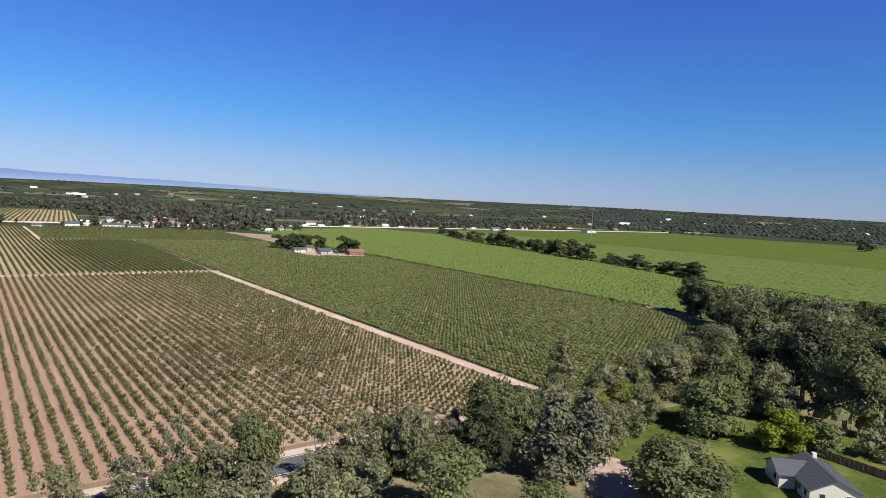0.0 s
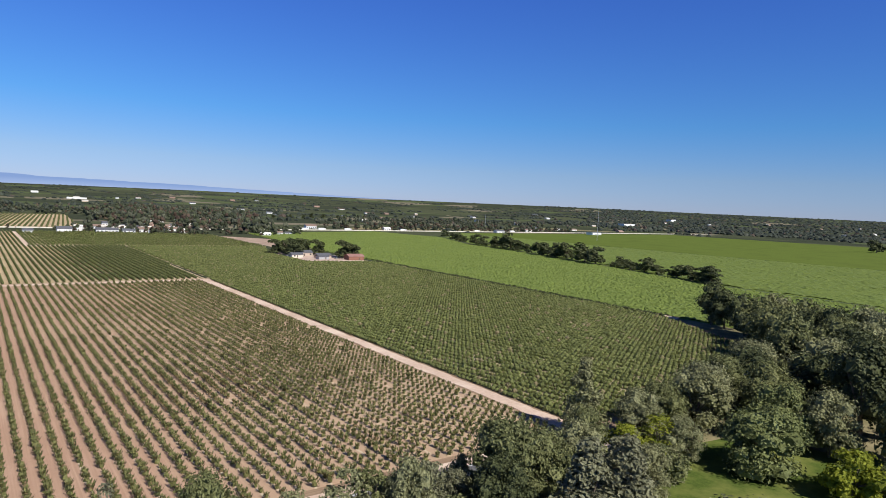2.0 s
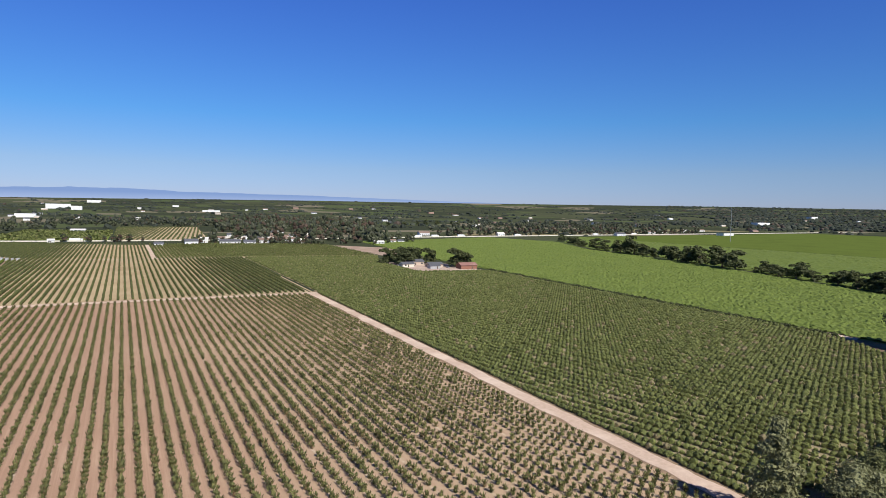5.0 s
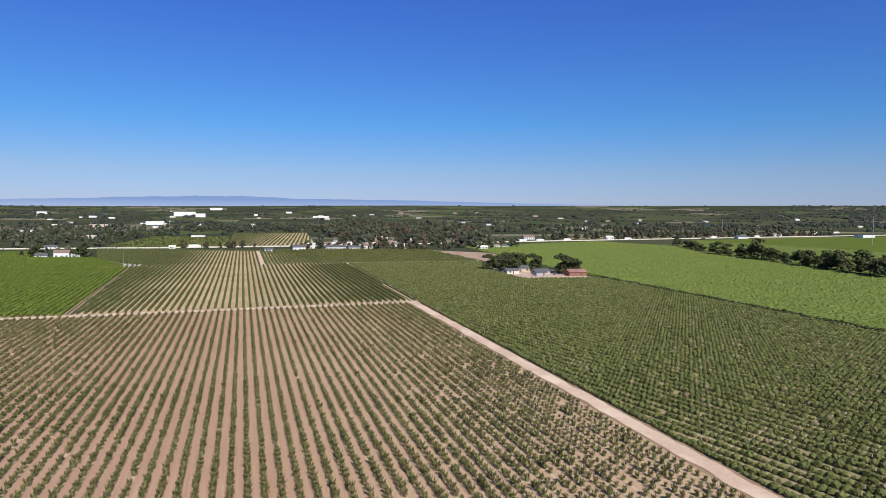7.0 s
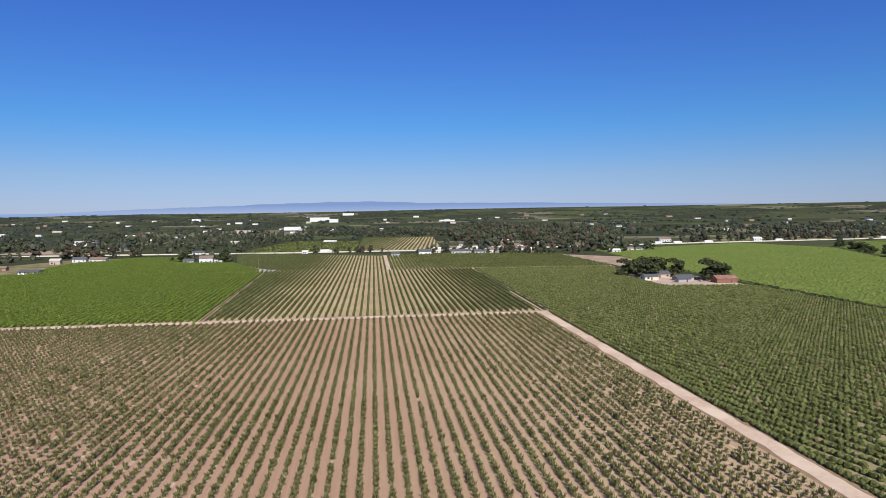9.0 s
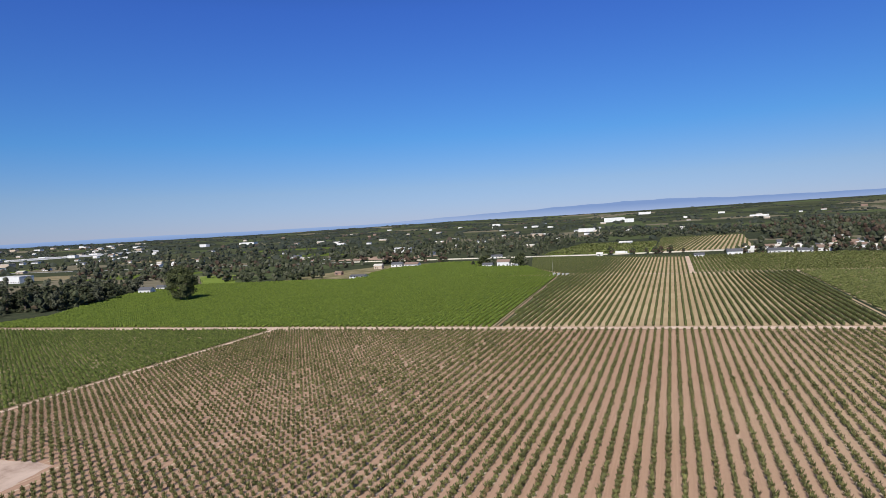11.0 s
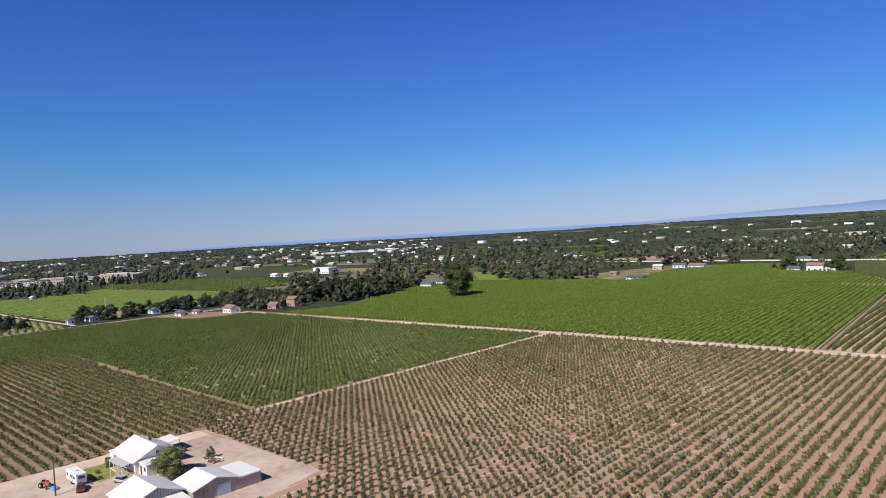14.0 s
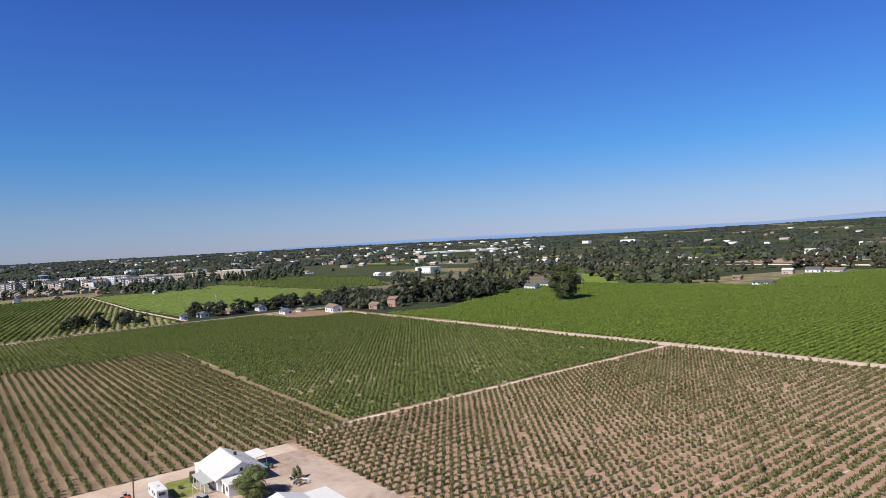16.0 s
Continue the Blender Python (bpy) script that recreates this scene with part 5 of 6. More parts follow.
def apartment_block(x, y, L, floors, turn, wall):
    """A block of flats: body, bays with gabled caps, a roof, and a window for each flat."""
    ob = tagged(new("apartment_block"), "pale block of flats with gabled bays and dark windows", "apartment block", "apartment blocks")
    ob.matrix_basis = pose(x, y, 0.06, 0, 0, turn)
    W, h = 15.0, floors * 3.1
    part("wall", gable_body(L, W, h, 0), wall, ob)
    part("roof", gable_roof(L - 3, W, h, 2.2, 0.3), GREYROOF, ob, "low grey roof")
    bays = max(2, int(L / 11))
    step = L / bays
    cap, bay = mesh_bm("bay_roof", gable_roof(5.4, 4.6, 0, 1.9, 0.4), BROWNROOF), mesh_bm("bay", gable_body(2.4, 4.6, h + 0.5, 1.7), WHITE if wall is not WHITE else STUCCO)
    glass, rail = mesh_bm("window", box(1.7, 0.14, 1.5), GLASS), mesh_bm("balcony", box(3.0, 1.2, 1.0, bevel=0.05), GREYWALL)
    for i in range(bays):
        px = -L / 2 + step * (i + 0.5)
        for sgn in (-1, 1):
            o = part("bay", bay, None, ob)
            o.matrix_basis = pose(px, sgn * (W / 2 + 0.9), 0, 0, 0, 90)
            k = part("bay_roof", cap, None, o)
            k.matrix_basis = pose(-sgn * 1.0, 0, h + 0.5)
            for fl in range(floors):
                for dx in (-1.15, 1.15):
                    w = part("window", glass, None, ob)
                    w.matrix_basis = pose(px + dx, sgn * (W / 2 + 2.1), 0.9 + fl * 3.1)
                if sgn < 0:
                    q = part("balcony", rail, None, ob)
                    q.matrix_basis = pose(px + step / 2 - 0.2, -W / 2 - 0.6, 0.1 + fl * 3.1) if i < bays - 1 else pose(px - step / 2 + 0.2, -W / 2 - 0.6, 0.1 + fl * 3.1)
    return ob


for i, (x, y, L) in enumerate(((-1150, 392, 42), (-1186, 440, 46), (-1222, 408, 40), (-1250, 352, 44), (-1170, 340, 38), (-1290, 300, 46), (-1220, 290, 40), (-1330, 390, 48), (-1290, 452, 40), (-1390, 262, 44), (-1330, 230, 40))):
    apartment_block(x, y, L, 3, (48, 52, -40, 46, -42, 50, 44, 48, -38, 50, 46)[i], (WHITE, CREAM, STUCCO, WHITE)[i % 4])


def office_building(x, y, L, W, floors, turn):
    """A long stepped office building with a window band on each storey."""
    ob = tagged(new("office_building"), "long tan office building with dark window bands", "office")
    ob.matrix_basis = pose(x, y, 0.06, 0, 0, turn)
    for k, (f0, f1, n) in enumerate(((-0.5, -0.12, floors - 1), (-0.12, 0.3, floors), (0.3, 0.5, floors - 1))):
        sec, h = L * (f1 - f0), n * 4.2
        body = part("wall", gable_body(sec, W, h, 0), STUCCO, ob)
        body.matrix_basis = pose(L * (f0 + f1) / 2, 2.0 * (k % 2) - 1, 0)
        part("parapet", gable_roof(sec, W, h, 0, 0.8), CREAM, body, "pale flat roof with a parapet")
        for fl in range(n):
            for sgn in (-1, 1):
                part("window_band", box(sec - 3, 0.16, 1.7, (0, sgn * W / 2, 1.3 + fl * 4.2)), GLASS, body)
    return ob


office_building(-1195, 566, 120, 34, 3, 10)
office_building(-1330, 545, 70, 30, 2, 10)

# a close estate of tan-roofed houses at the town's edge
for i in range(46):
    a, b = i % 12, i // 12
    x, y = -1010 - b * 46 - rng.uniform(0, 12), 110 + a * 19 + rng.uniform(-3, 3)
    building("estate_house", "tan-roofed house in a close estate", "house", x, y, rng.uniform(11, 15), 10, 3.6, 2.0, STUCCO, plain("tile_roof", (0.42, 0.30, 0.24), (0.50, 0.37, 0.30), 0.6, 0.9) if i == 0 else bpy.data.materials["tile_roof"], 90 if a % 2 else 0, "estate houses", 2)

# roofs of the town, close together under its trees
for i in range(190):
    a, d = radians(rng.uniform(42, 92)), rng.uniform(1450, 4300)
    x, y = -math.sin(a) * d, math.cos(a) * d
    far_building(("white", "tan", "grey", "tan", "brown", "white")[i % 6], x, y, rng.uniform(12, 28) * (1 + d / 7000), rng.uniform(4, 7) * (1 + d / 8000))
# houses under the village trees
for i in range(34):
    f = rng.uniform(0, 1) ** 1.6
    x, y = 130 + 330 * f + rng.uniform(0, 110), 915 + 720 * f + rng.uniform(-20, 40)
    far_building(("grey", "white", "brown", "tan")[i % 4], x, y, rng.uniform(11, 18), rng.uniform(4.6, 6.2))

# scattered far roofs
for i in range(150):
    a, d = rng.uniform(-1.15, 1.65), rng.uniform(1150, 3900)
    x, y = -math.sin(a - 0.1) * d, math.cos(a - 0.1) * d + 60
    if inside(BLOCK_G3, [x], [y])[0] or (x > 350 and y < 1000):
        continue
    far_building(("white", "white", "grey", "tan", "white", "brown")[i % 6], x, y, rng.uniform(8, 20) * (1 + d / 6000), rng.uniform(3.5, 5.5) * (1 + d / 6000))


# ---- trees beyond the fields ----
def grove(outline, count, low, high, materials, label, group, kinds=("mid",), gap=5.0, joined=False):
    """Trees scattered within an outline; joined: too far and many to count, one mesh."""
    xs, ys = [p[0] for p in outline], [p[1] for p in outline]
    done = []
    for _ in range(count * 30):
        if len(done) == count:
            break
        x, y = rng.uniform(min(xs), max(xs)), rng.uniform(min(ys), max(ys))
        if inside(outline, [x], [y])[0] and all((x - a) ** 2 + (y - b) ** 2 > gap * gap for a, b in done):
            done.append((x, y))
    if joined:
        kind_set = [tree_arrays(k, v) for k in kinds for v in range(3)]
        p = np.array(done)
        h = rng.uniform(low, high, len(p))
        V, T, K = spread_out(kind_set, p[:, 0], p[:, 1], h, rng.uniform(0.85, 1.15, len(p)), rng)
        me = mesh_tris("trees", V, T, list(materials), (T[:, 0] // 97) % len(materials))
        tagged(new("tree_belt", me), label, "trees", kind="stuff")
        return
    for x, y in done:
        h = rng.uniform(low, high)
        k = kinds[int(rng.integers(0, len(kinds)))]
        tree(k, x, y, h, h * (rng.uniform(0.42, 0.66) if k != "midcone" else 0.3), label, group, materials[int(rng.integers(0, len(materials)))])


def tree_arrays(kind, variant):
    """A far tree of height 1 down to the ground: solid uneven clumps with loose leaves on them."""
    r = np.random.default_rng(hash_seed(kind, variant) + 90)
    v, t = [], []
    for i in range(9 if kind == "mid" else 7):
        a, f = r.uniform(0, 6.283), (i + 0.5) / (9 if kind == "mid" else 7)
        if kind == "mid":
            q, br = 0.30 * math.sqrt(r.uniform(0.1, 1)) * math.sqrt(max(0.15, 1 - (1.7 * (f - 0.4)) ** 2)), r.uniform(0.13, 0.21)
        else:
            q, br = 0.10 * (1 - f), 0.07 + 0.12 * (1 - f)
        c = np.array((q * math.cos(a), q * math.sin(a), 0.04 + 0.76 * f))
        lv, lt = lump(r, br, br, br * (1.5 if kind == "mid" else 2.4), -br * 0.5, 0.2)
        t += [tuple(len(v) + k for k in g) for g in lt]
        v += [np.array(p) + c for p in lv]
        for _ in range(5):
            d = r.normal(0, 1, 3)
            d /= np.linalg.norm(d)
            j = len(v)
            v += card(c + d * br * 1.05 + np.array((0, 0, br * 0.3)), d + np.array((0, 0, 0.3)), 0.07, r.uniform(0, 6.28), 0.2)
            t += [(j, j + 1, j + 2), (j, j + 2, j + 3)]
    v = np.array(v)
    v[:, 2] = np.maximum(v[:, 2], 0.0)
    return v, np.array(t), np.zeros(len(t), int)


VILLAGE = [(116, 915), (200, 903), (300, 872), (345, 905), (430, 1060), (560, 1480), (650, 1900), (430, 2080), (270, 1950), (205, 1500), (172, 1000)]
grove(VILLAGE, 430, 11, 23, (WOODTREE, GREYTREE, WOODTREE, GREYTREE, WOODTREE, RUSSET), "tall dark trees between village houses", "village trees", ("mid", "mid", "mid", "midcone"), 9.0, joined=True)
grove([(96, 890), (180, 876), (330, 846), (338, 860), (190, 892), (100, 904)], 34, 6, 12, (WOODTREE, GREYTREE, RUSSET), "dark garden trees before the village houses", "village trees", ("mid",), 5.0, joined=True)
grove([(-20, 1440), (190, 1440), (230, 1700), (90, 1800), (-140, 1720)], 120, 10, 19, (WOODTREE, FARTREE, GREYTREE), "dark tree belt behind the vineyard plot", "distant belt", ("mid",), 8.0, joined=True)
grove([(-130, 970), (-118, 1240), (-60, 1420), (-260, 1500), (-520, 1380), (-560, 1060), (-340, 985)], 260, 8, 17, (WOODTREE, GREYTREE, WOODTREE, GREYTREE, WOODTREE), "dark trees and scrub beyond the highway", "scrub trees", ("mid", "mid", "mid", "midcone"), 9.0, joined=True)
grove([(-240, 1100), (-30, 1480), (-10, 1750), (-500, 1900), (-800, 1500), (-620, 1150)], 120, 9, 20, (WOODTREE, FARTREE, GREYTREE), "dark trees in a distant grove", "distant grove", ("mid", "midcone"), 10.0, joined=True)
grove([(-490, 700), (-350, 775), (-345, 900), (-520, 985), (-820, 900), (-700, 720)], 120, 9, 19, (WOODTREE, GREYTREE, WOODTREE, RUSSET, GREYTREE), "dark trees in a distant belt", "distant belt", ("mid", "mid", "midcone"), 10.0, joined=True)
grove([(-560, 1000), (-860, 930), (-1180, 1010), (-1250, 1400), (-800, 1480)], 120, 9, 18, (WOODTREE, FARTREE, GREYTREE), "dark trees round distant farms", "distant belt", ("mid", "mid", "midcone"), 12.0, joined=True)
grove([(-960, 100), (-1000, 330), (-930, 470), (-1090, 470), (-1160, 300), (-1140, 60)], 110, 7, 14, (WOODTREE, GREYTREE, GREYTREE), "dark garden trees between the estate houses", "town trees", ("mid",), 10.0, joined=True)
grove([(-1000, 500), (-960, 620), (-1200, 720), (-1500, 700), (-1760, 300), (-1700, 60), (-1420, 130), (-1180, 430)], 330, 9, 17, (WOODTREE, FARTREE, WOODTREE, GREYTREE), "dark street trees among town buildings", "town trees", ("mid", "mid", "midcone"), 11.0, joined=True)
grove([(540, 1055), (900, 1105), (1090, 1125), (1300, 1160), (1320, 1230), (1000, 1220), (700, 1180), (540, 1110)], 130, 8, 18, (WOODTREE, GREYTREE, RUSSET, WOODTREE), "dark trees along the far side of the highway", "highway trees", ("mid",), 9.0, joined=True)
grove([(560, 1250), (900, 1330), (1500, 1480), (1700, 1720), (1200, 1750), (800, 1560)], 170, 9, 18, (WOODTREE, FARTREE, GREYTREE), "dark tree belts round distant houses", "distant belt", ("mid",), 11.0, joined=True)
grove([(-108, 806), (-100, 830), (-165, 850), (-185, 815), (-165, 806)], 12, 6, 12, (WOODTREE, GREYTREE), "dark garden trees at the white house", "garden trees", joined=True)
grove([(340, 868), (420, 900), (420, 950), (340, 935)], 12, 10, 16, (WOODTREE, GREYTREE), "dark trees beside the highway", "highway trees", joined=True)
grove([(-470, 455), (-428, 465), (-425, 490), (-470, 490)], 24, 15, 21, (WOODTREE,), "dark upright conifer in a row", "conifer row", ("midcone",))
grove([(-430, 470), (-390, 462), (-402, 505), (-440, 560), (-446, 600), (-480, 600), (-475, 490)], 40, 10, 17, (WOODTREE, GREYTREE, WOODTREE), "dark tree at the vineyard edge", "vineyard edge trees")
grove([(-520, 400), (-440, 395), (-432, 425), (-440, 450), (-520, 450)], 34, 8, 14, (WOODTREE, GREYTREE, GREYTREE), "dark garden tree by the houses", "garden trees")
grove([(-446, 402), (-412, 402), (-408, 446), (-446, 452)], 14, 7, 13, (WOODTREE, GREYTREE, GREYTREE), "dark garden tree by the houses", "garden trees", joined=True)
grove([(-506, 292), (-498, 300), (-500, 400), (-540, 400), (-540, 300)], 30, 7, 12, (WOODTREE, GREYTREE, GREYTREE), "dark garden tree by the houses", "garden trees")
grove([(-512, 205), (-500, 215), (-506, 262), (-540, 262), (-540, 210)], 14, 6, 11, (WOODTREE, GREYTREE), "dark tree round a small house", "garden trees")
grove([(-300, 700), (-330, 668), (-420, 670), (-460, 740), (-350, 770)], 28, 9, 17, (WOODTREE, WOODTREE, WOODTREE, GREYTREE), "green trees behind the vineyard", "vineyard edge trees", joined=True)
grove([(-330, 880), (-245, 905), (-240, 935), (-330, 935)], 16, 11, 18, (RUSSET, WOODTREE), "large dark trees by the highway", "highway trees", joined=True)
grove([(-980, 300), (-880, 330), (-840, 400), (-900, 430), (-1000, 360)], 26, 8, 14, (WOODTREE, GREYTREE), "dark trees at a distant farm", "distant belt", joined=True)
grove([(-1050, 460), (-900, 540), (-960, 620), (-1120, 540)], 30, 9, 17, (WOODTREE,), "dark trees in a distant belt", "distant belt", ("mid", "midcone"), joined=True)
for i in range(12):
    tree("mid", 420 + i * 46 + rng.uniform(-8, 8), 1500 + i * 22, rng.uniform(9, 16), rng.uniform(6, 9), "round tree in a distant field row", "distant row", DARKTREE)
grove([(-45, 932), (-30, 936), (60, 925), (60, 936), (-40, 944)], 8, 6, 14, (WOODTREE, RUSSET), "dark bushes along the highway", "highway trees", joined=True)

# small houses and gardens along the narrow western road
for i in range(9):
    x, y = -512 - 24 * (i % 2) + rng.uniform(-6, 6), 306 + i * 12 + rng.uniform(-3, 3)
    far_building(("grey", "tan", "brown", "white", "grey")[i % 5], x, y, rng.uniform(12, 18), rng.uniform(3.7, 4.5))
grove([(-530, 410), (-505, 400), (-505, 470), (-560, 470)], 22, 6, 11, (WOODTREE, GREYTREE, GREYTREE, WOODTREE), "dark garden trees among small houses", "garden trees", joined=True)
grove([(-470, 452), (-395, 458), (-402, 500), (-440, 560), (-446, 610), (-500, 610), (-500, 470)], 50, 9, 15, (WOODTREE,), "dark trees at the vineyard edge", "vineyard edge trees", ("mid", "midcone", "mid"), joined=True)
grove([(-640, 560), (-560, 590), (-520, 690), (-620, 760), (-780, 660)], 36, 8, 16, (WOODTREE, GREYTREE, GREYTREE), "dark trees in a distant belt", "distant belt", ("mid", "mid", "midcone"), joined=True)

# far woods: joined clumps out to the horizon
def clump(seed):
    r = np.random.default_rng(seed)
    v, t = lump(r, 0.55, 0.55, 0.8, 0.0, 0.22)
    return np.array(v), np.array(t), np.zeros(len(t), int)


CLUMPS = [clump(s) for s in range(8)]
n = 105000
gen = np.random.default_rng(11)
ang, dist = gen.uniform(-1.75, 1.5, n), 1300 + 3560 * gen.uniform(0, 1, n) ** 0.75
fx, fy = -np.sin(ang) * dist, np.cos(ang) * dist
cell = np.sin(fx * 0.0061 + 1.7 * np.sin(fy * 0.0043)) * np.sin(fy * 0.0074 + 1.3 * np.sin(fx * 0.0035)) + 0.5 * np.sin(fx * 0.019 + fy * 0.023)
la, lb = (fx * 0.98 + fy * 0.17) / 330, (fy - 0.17 * fx) / 270
line = ((la % 1 < 0.05) & (np.sin(np.floor(la) * 12.9 + np.floor(lb) * 4.1) > -0.1)) | ((lb % 1 < 0.055) & (np.sin(np.floor(lb) * 7.7 + np.floor(la) * 3.3) > -0.2))
# bearings: woods in the east, open fields in the north, gardens and town in the west
want = np.interp(np.degrees(ang), (-100, -52, -40, -5, 12, 40, 60, 95), (-0.7, -0.45, 1.15, 1.2, 0.9, 0.5, 0.05, -0.05))
dense = np.clip((dist - 1500) / 2800, 0, 1)
keep = ((cell > want + 0.25 - 0.55 * dense) & (gen.uniform(size=n) < 0.5)) | (line & (gen.uniform(size=n) < 0.9))
keep &= ~inside(BLOCK_G3, fx, fy) & ~inside(VILLAGE, fx, fy) & ~inside([(18, 930), (137, 985), (170, 1460), (18, 1425)], fx, fy)
keep &= ~((ang < -0.78) & (dist < 2450) & ~(line & (dist > 2100)))
fx, fy, dist = fx[keep], fy[keep], dist[keep]
V, T, K = spread_out(CLUMPS, fx, fy, gen.uniform(8, 15, len(fx)) * (0.8 + dist / 6000), gen.uniform(0.5, 0.95, len(fx)) * np.interp(dist, (2600, 4500), (1.0, 0.4)), gen)
V[:, 2] += lift(V[:, 0], V[:, 1]) - 0.6
tagged(new("far_woods", mesh_tris("far_woods", V, T, [FARTREE])), "dark distant tree belts and orchards on the plain", "woods", kind="stuff")

# vineyard plot beyond the highway, and low crops west of the narrow road
PLOT = [(20, 965), (137, 985), (166, 1440), (22, 1400)]
sheet("vineyard_soil", "pale soil of a distant vineyard plot", PLOT, 0.05, SOIL_B)
vineyard("vine_rows", "distant vine rows on pale soil", grid(PLOT, 6.0, 2.4, (0, 0), -6, 0.2, 0.0), ROW_VINES, VINE_B, 1.1, line=-6)
PLOT2 = [(-125, 975), (14, 965), (16, 1240), (-105, 1250)]
sheet("field", "green vineyard field beyond the highway", PLOT2, 0.05, SOIL_G)
vineyard("vine_rows", "low green vine rows beyond the highway", grid(PLOT2, 5, 4, (0, 0), 0, 0.3, 0.0), FAR_VINES, VINE_H, 1.5)
WEST1 = [(-456, 40), (-474, 160), (-484, 205), (-488, 280), (-640, 276), (-900, 282), (-900, 60)]
sheet("vineyard_soil", "tan-green soil of a vineyard west of the road", WEST1, 0.05, SOIL_H)
vineyard("vine_rows", "green vine rows west of the narrow road", grid(WEST1, 4.6, 3.4, (0, 0), 78, 0.15, 0.0), ROW_VINES, VINE_C, 1.15, 0.1, line=78)
WEST2 = [(-528, 294), (-640, 285), (-890, 290), (-880, 380), (-935, 460), (-800, 468), (-650, 486), (-545, 428)]
sheet("field", "bright green field west of the road", WEST2, 0.05, SOIL_G)
crop_sheet(WEST2, 2.4, 0.5, 9, 12)
sheet("farm_track", "pale track between two green fields", ribbon([(-490, 286), (-640, 280.5), (-900, 286)], 3.0), 0.09, DIRT)
WEST3 = [(-640, 491), (-800, 473), (-940, 466), (-1040, 507), (-1000, 590), (-813, 640), (-640, 563)]
sheet("vineyard_soil", "weedy soil of a distant orchard", WEST3, 0.05, SOIL_H)
vineyard("orchard_rows", "young dark orchard rows", grid(WEST3, 6, 3, (0, 0), 35, 0.3, 0.02), ROW_VINES, VINE_D, 1.3, line=35)
for i, (x, y, w, d, turn) in enumerate(((-640, 800, 150, 90, 12), (-860, 800, 170, 100, 20), (-640, 1250, 200, 120, 5), (-1000, 1250, 220, 110, 20), (-930, 1600, 260, 120, 15), (-330, 1300, 170, 90, 4), (-1250, 980, 230, 110, 30))):
    corner = [pose(x, y, 0, 0, 0, turn) @ Vector((px * w, py * d, 0)) for px, py in ((-0.5, -0.5), (0.5, -0.5), (0.5, 0.5), (-0.5, 0.5))]
    sheet("field", ("green low crop field between tree belts", "dull green orchard field between tree belts")[i % 2], [(q.x, q.y) for q in corner], 0.06, (FAR_GREEN, SOIL_D)[i % 2])
sheet("dry_ground", "dry bare yard of a distant farm", [(-264, 690), (-300, 690), (-345, 680), (-335, 790), (-300, 880), (-245, 885), (-276, 805), (-272, 740)], 0.05, DRYGRASS)
sheet("fallow_plot", "bare reddish distant plot", [(-330, 990), (-480, 1010), (-430, 1100), (-300, 1080)], 0.05, FALLOW)
sheet("field", "green strip of vines behind the trees", [(-432, 668), (-390, 668), (-470, 776), (-520, 768)], 0.06, SOIL_G)
sheet("dry_ground", "tan mown field beyond the highway", [(560, 1075), (900, 1120), (1300, 1260), (700, 1240)], 0.05, DRYGRASS)
sheet("dry_ground", "tan mown field beyond the highway", [(1120, 1290), (1640, 1290), (1500, 1440), (1250, 1460)], 0.05, DRYGRASS)
sheet("dry_ground", "dry tan field at the town's edge", [(-900, 120), (-1000, 120), (-1000, 330), (-900, 290)], 0.05, DRYGRASS)

# white wall along the highway, and lorries on it
barrier = tagged(new("highway_wall"), "long pale concrete wall along the highway", "wall", kind="structure")
for (x0, y0), (x1, y1) in zip(MAIN_ROAD[1:-1], MAIN_ROAD[2:]):
    L = math.hypot(x1 - x0, y1 - y0)
    count = int(L / 24)
    for i in range(count):
        f = (i + 0.5) / count
        o = part("panel", box(L / count - 1.0, 0.3, 1.5) if i == 0 else last, CREAM, barrier)
        last = o.data
        o.matrix_basis = pose(x0 + (x1 - x0) * f, y0 + (y1 - y0) * f - 9.5, 0.05, 0, 0, math.degrees(math.atan2(y1 - y0, x1 - x0)))
for x in (-330, -20, 250, 470, 505, 560, 690, 900, 1020):
    y = float(np.interp(x, [p[0] for p in MAIN_ROAD], [p[1] for p in MAIN_ROAD]))
    lorry = tagged(new("lorry"), "white box lorry on the highway", "lorry", "lorries on the highway")
    lorry.matrix_basis = pose(x, y - 3, 0.1, 0, 0, 9)
    part("box_body", box(12, 2.5, 2.8, (-1, 0, 1.1), bevel=0.05), WHITE, lorry)
    part("cab", box(2.4, 2.4, 2.6, (6.6, 0, 0.6), bevel=0.15), WHITE, lorry)
    for wx in (-5.5, -4.3, 4.6, 6.6):
        for sy in (-1.0, 1.0):
            wheel(lorry, wx, sy, 0.5, 0.35)

# masts
for x, y, h in ((1000, 850, 62), (1120, 1330, 34)):
    mast = tagged(new("radio_mast"), "thin pale lattice radio mast", "mast")
    mast.matrix_basis = pose(x, y, 0)
    part("shaft", rod(0.55, 0.25, (0, 0, 0), (0, 0, h), 4), STEEL, mast)
    for k in range(1, 6):
        part("crossbar", box(1.6, 0.12, 0.12, (0, 0, h * k / 6)), STEEL, mast)

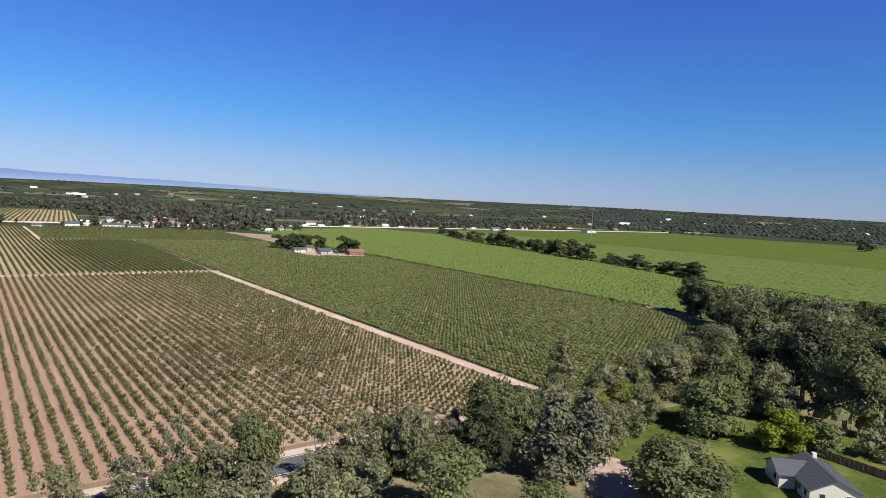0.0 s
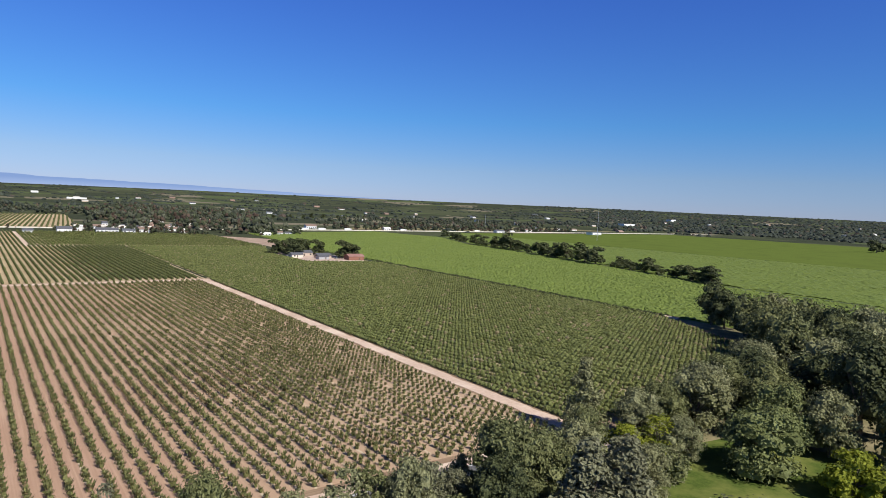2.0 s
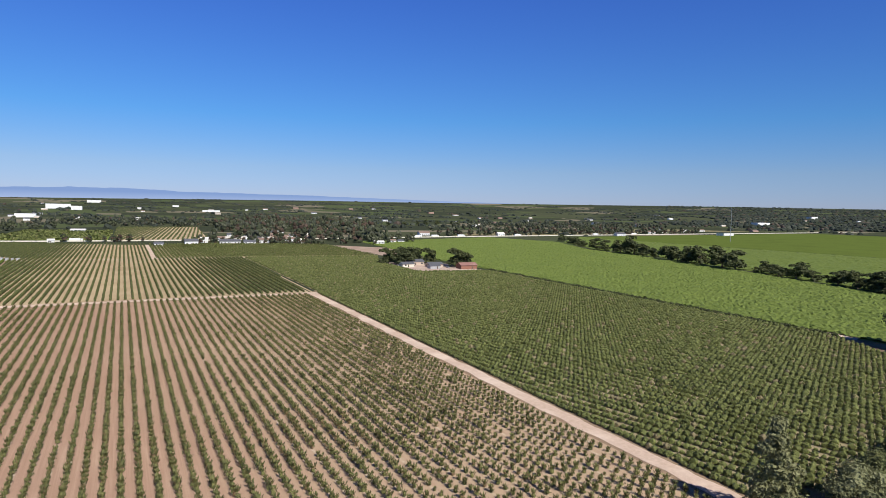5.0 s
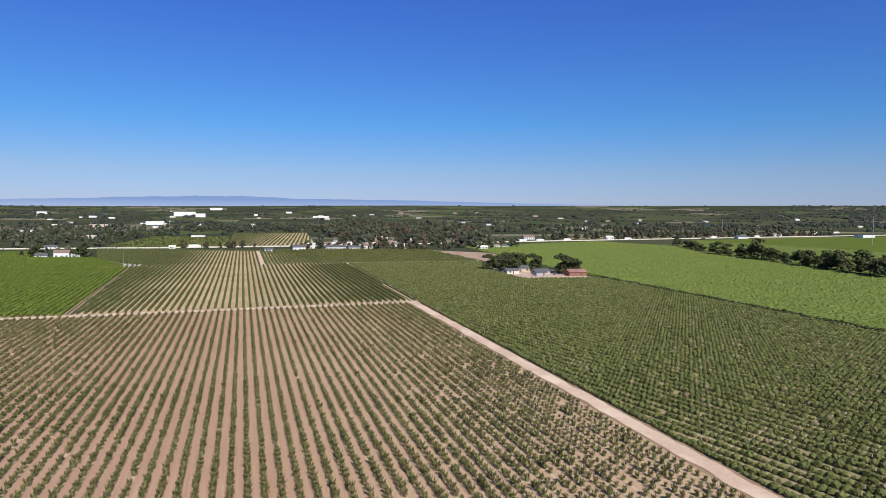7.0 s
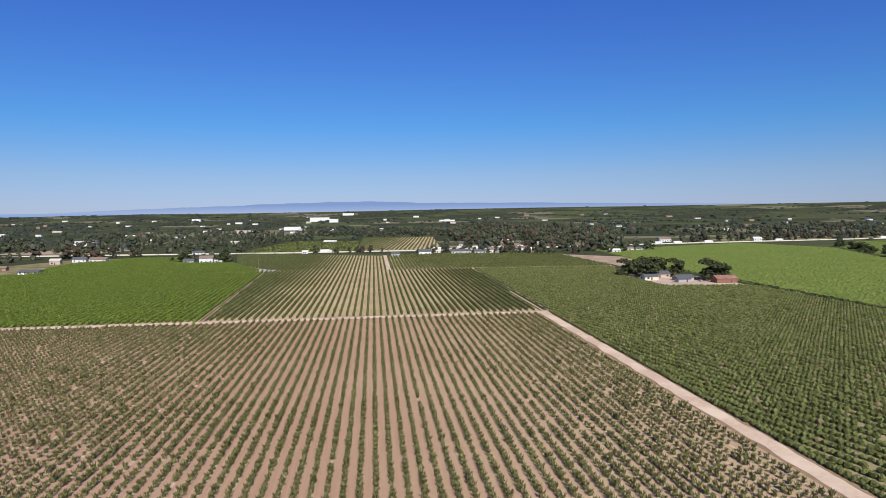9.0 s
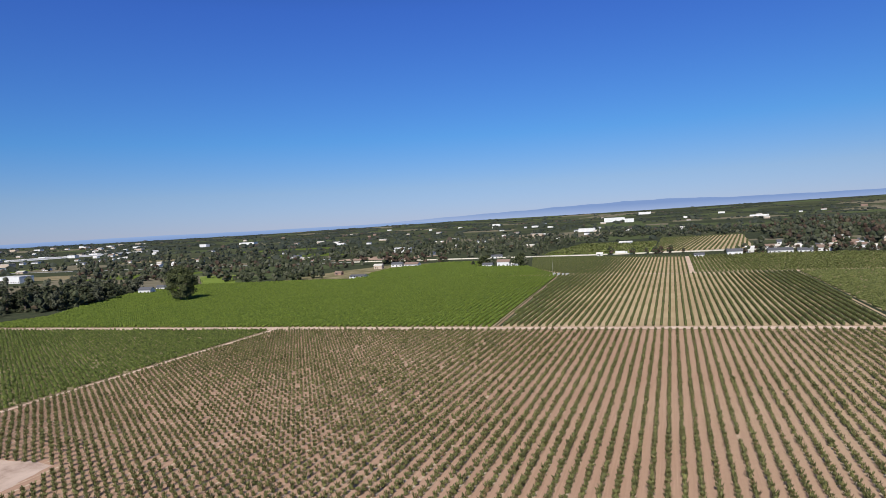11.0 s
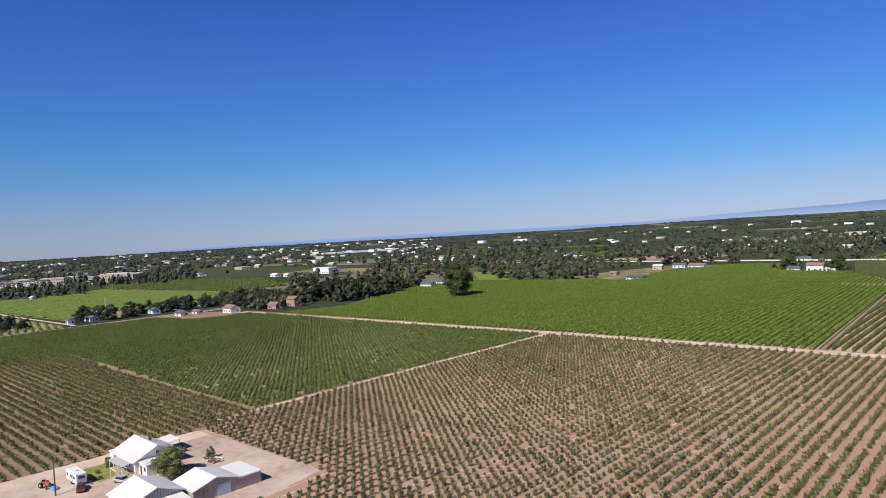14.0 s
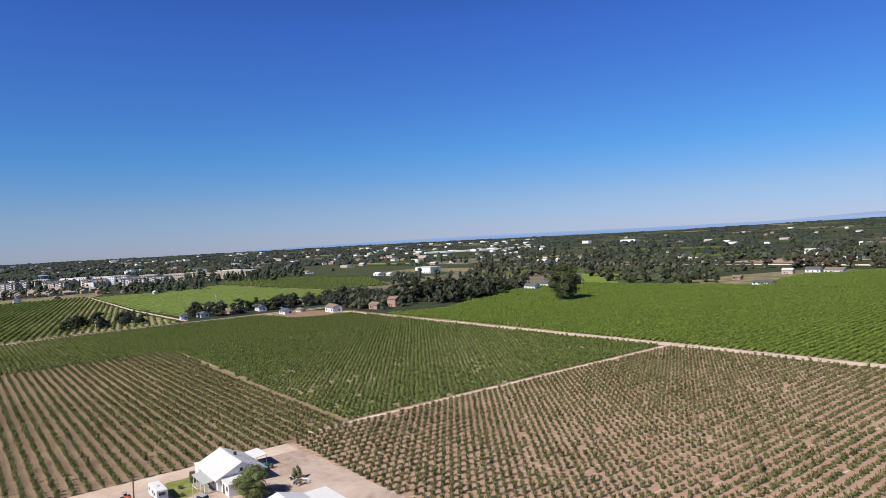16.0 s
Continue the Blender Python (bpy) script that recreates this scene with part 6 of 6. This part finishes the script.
# pump station in the vines
pump = tagged(new("pump_station"), "small fenced pump station with pale tanks", "pump station")
pump.matrix_basis = pose(-52, 672, 0.1)
part("slab", box(17, 8, 0.25), PALEBARK, pump)
for px, r, h in ((-5, 1.4, 2.2), (-1.2, 1.3, 2.0), (2.6, 1.0, 1.7), (6.3, 1.5, 1.6)):
    part("tank", rod(r, r, (px, 0, 0.25), (px, 0, 0.25 + h), 12), GREYWALL, pump)
part("mast", rod(0.14, 0.1, (-6.6, 2, 0), (-6.6, 2, 12), 6), STEEL, pump)
for px in (-8, -4, 0, 4, 8):
    part("fence_post", rod(0.06, 0.06, (px, -3.9, 0), (px, -3.9, 1.8), 5), STEEL, pump)

# wind machine among the western gardens
fan = tagged(new("wind_machine"), "white vineyard wind machine on a pole", "wind machine")
fan.matrix_basis = pose(-556, 330, 0.05)
part("tower", rod(0.3, 0.2, (0, 0, 0), (0, 0, 10.5), 8), WHITE, fan)
part("blade", box(0.25, 0.5, 5.6, (0.3, 0, 7.7)), WHITE, fan)
part("motor", box(1.2, 0.8, 1.0, (0, 0, 0.2)), GREYWALL, fan)

# ---- distance: the tree-dark rim of the plain, the hazy hills and the western haze band behind it ----
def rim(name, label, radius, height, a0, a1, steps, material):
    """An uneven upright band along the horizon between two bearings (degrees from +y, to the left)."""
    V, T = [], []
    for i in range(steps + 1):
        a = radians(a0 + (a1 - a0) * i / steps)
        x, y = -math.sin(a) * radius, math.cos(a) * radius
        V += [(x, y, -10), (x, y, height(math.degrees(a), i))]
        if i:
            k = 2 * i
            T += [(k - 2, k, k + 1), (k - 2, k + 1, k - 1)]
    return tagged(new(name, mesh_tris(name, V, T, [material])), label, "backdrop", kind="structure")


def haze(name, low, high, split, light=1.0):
    """A far tone that glows by itself: air haze painted as a blend from low to high."""
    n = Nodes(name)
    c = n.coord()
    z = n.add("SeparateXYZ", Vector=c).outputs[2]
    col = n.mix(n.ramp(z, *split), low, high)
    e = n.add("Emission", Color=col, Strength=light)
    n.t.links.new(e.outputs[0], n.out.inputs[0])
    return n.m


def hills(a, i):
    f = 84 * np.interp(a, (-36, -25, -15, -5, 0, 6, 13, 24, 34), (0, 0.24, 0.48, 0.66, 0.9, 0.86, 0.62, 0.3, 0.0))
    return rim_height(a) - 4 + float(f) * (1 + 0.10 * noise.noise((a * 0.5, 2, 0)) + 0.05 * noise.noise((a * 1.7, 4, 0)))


# an added band of painted blue haze, shaped like low hills
def west_haze(a, i):
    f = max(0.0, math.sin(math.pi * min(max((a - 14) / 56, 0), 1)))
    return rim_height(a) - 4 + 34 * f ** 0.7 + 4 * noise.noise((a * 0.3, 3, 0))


# both backdrops glow, with the haze of the air put into their colour
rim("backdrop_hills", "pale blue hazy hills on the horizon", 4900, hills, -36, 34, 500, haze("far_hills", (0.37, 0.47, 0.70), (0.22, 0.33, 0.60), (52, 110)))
rim("backdrop_low_haze", "faint blue band of painted haze low over the western horizon", 4890, west_haze, 14, 70, 300, haze("far_blue_haze", (0.20, 0.31, 0.58), (0.30, 0.43, 0.70), (26, 66)))
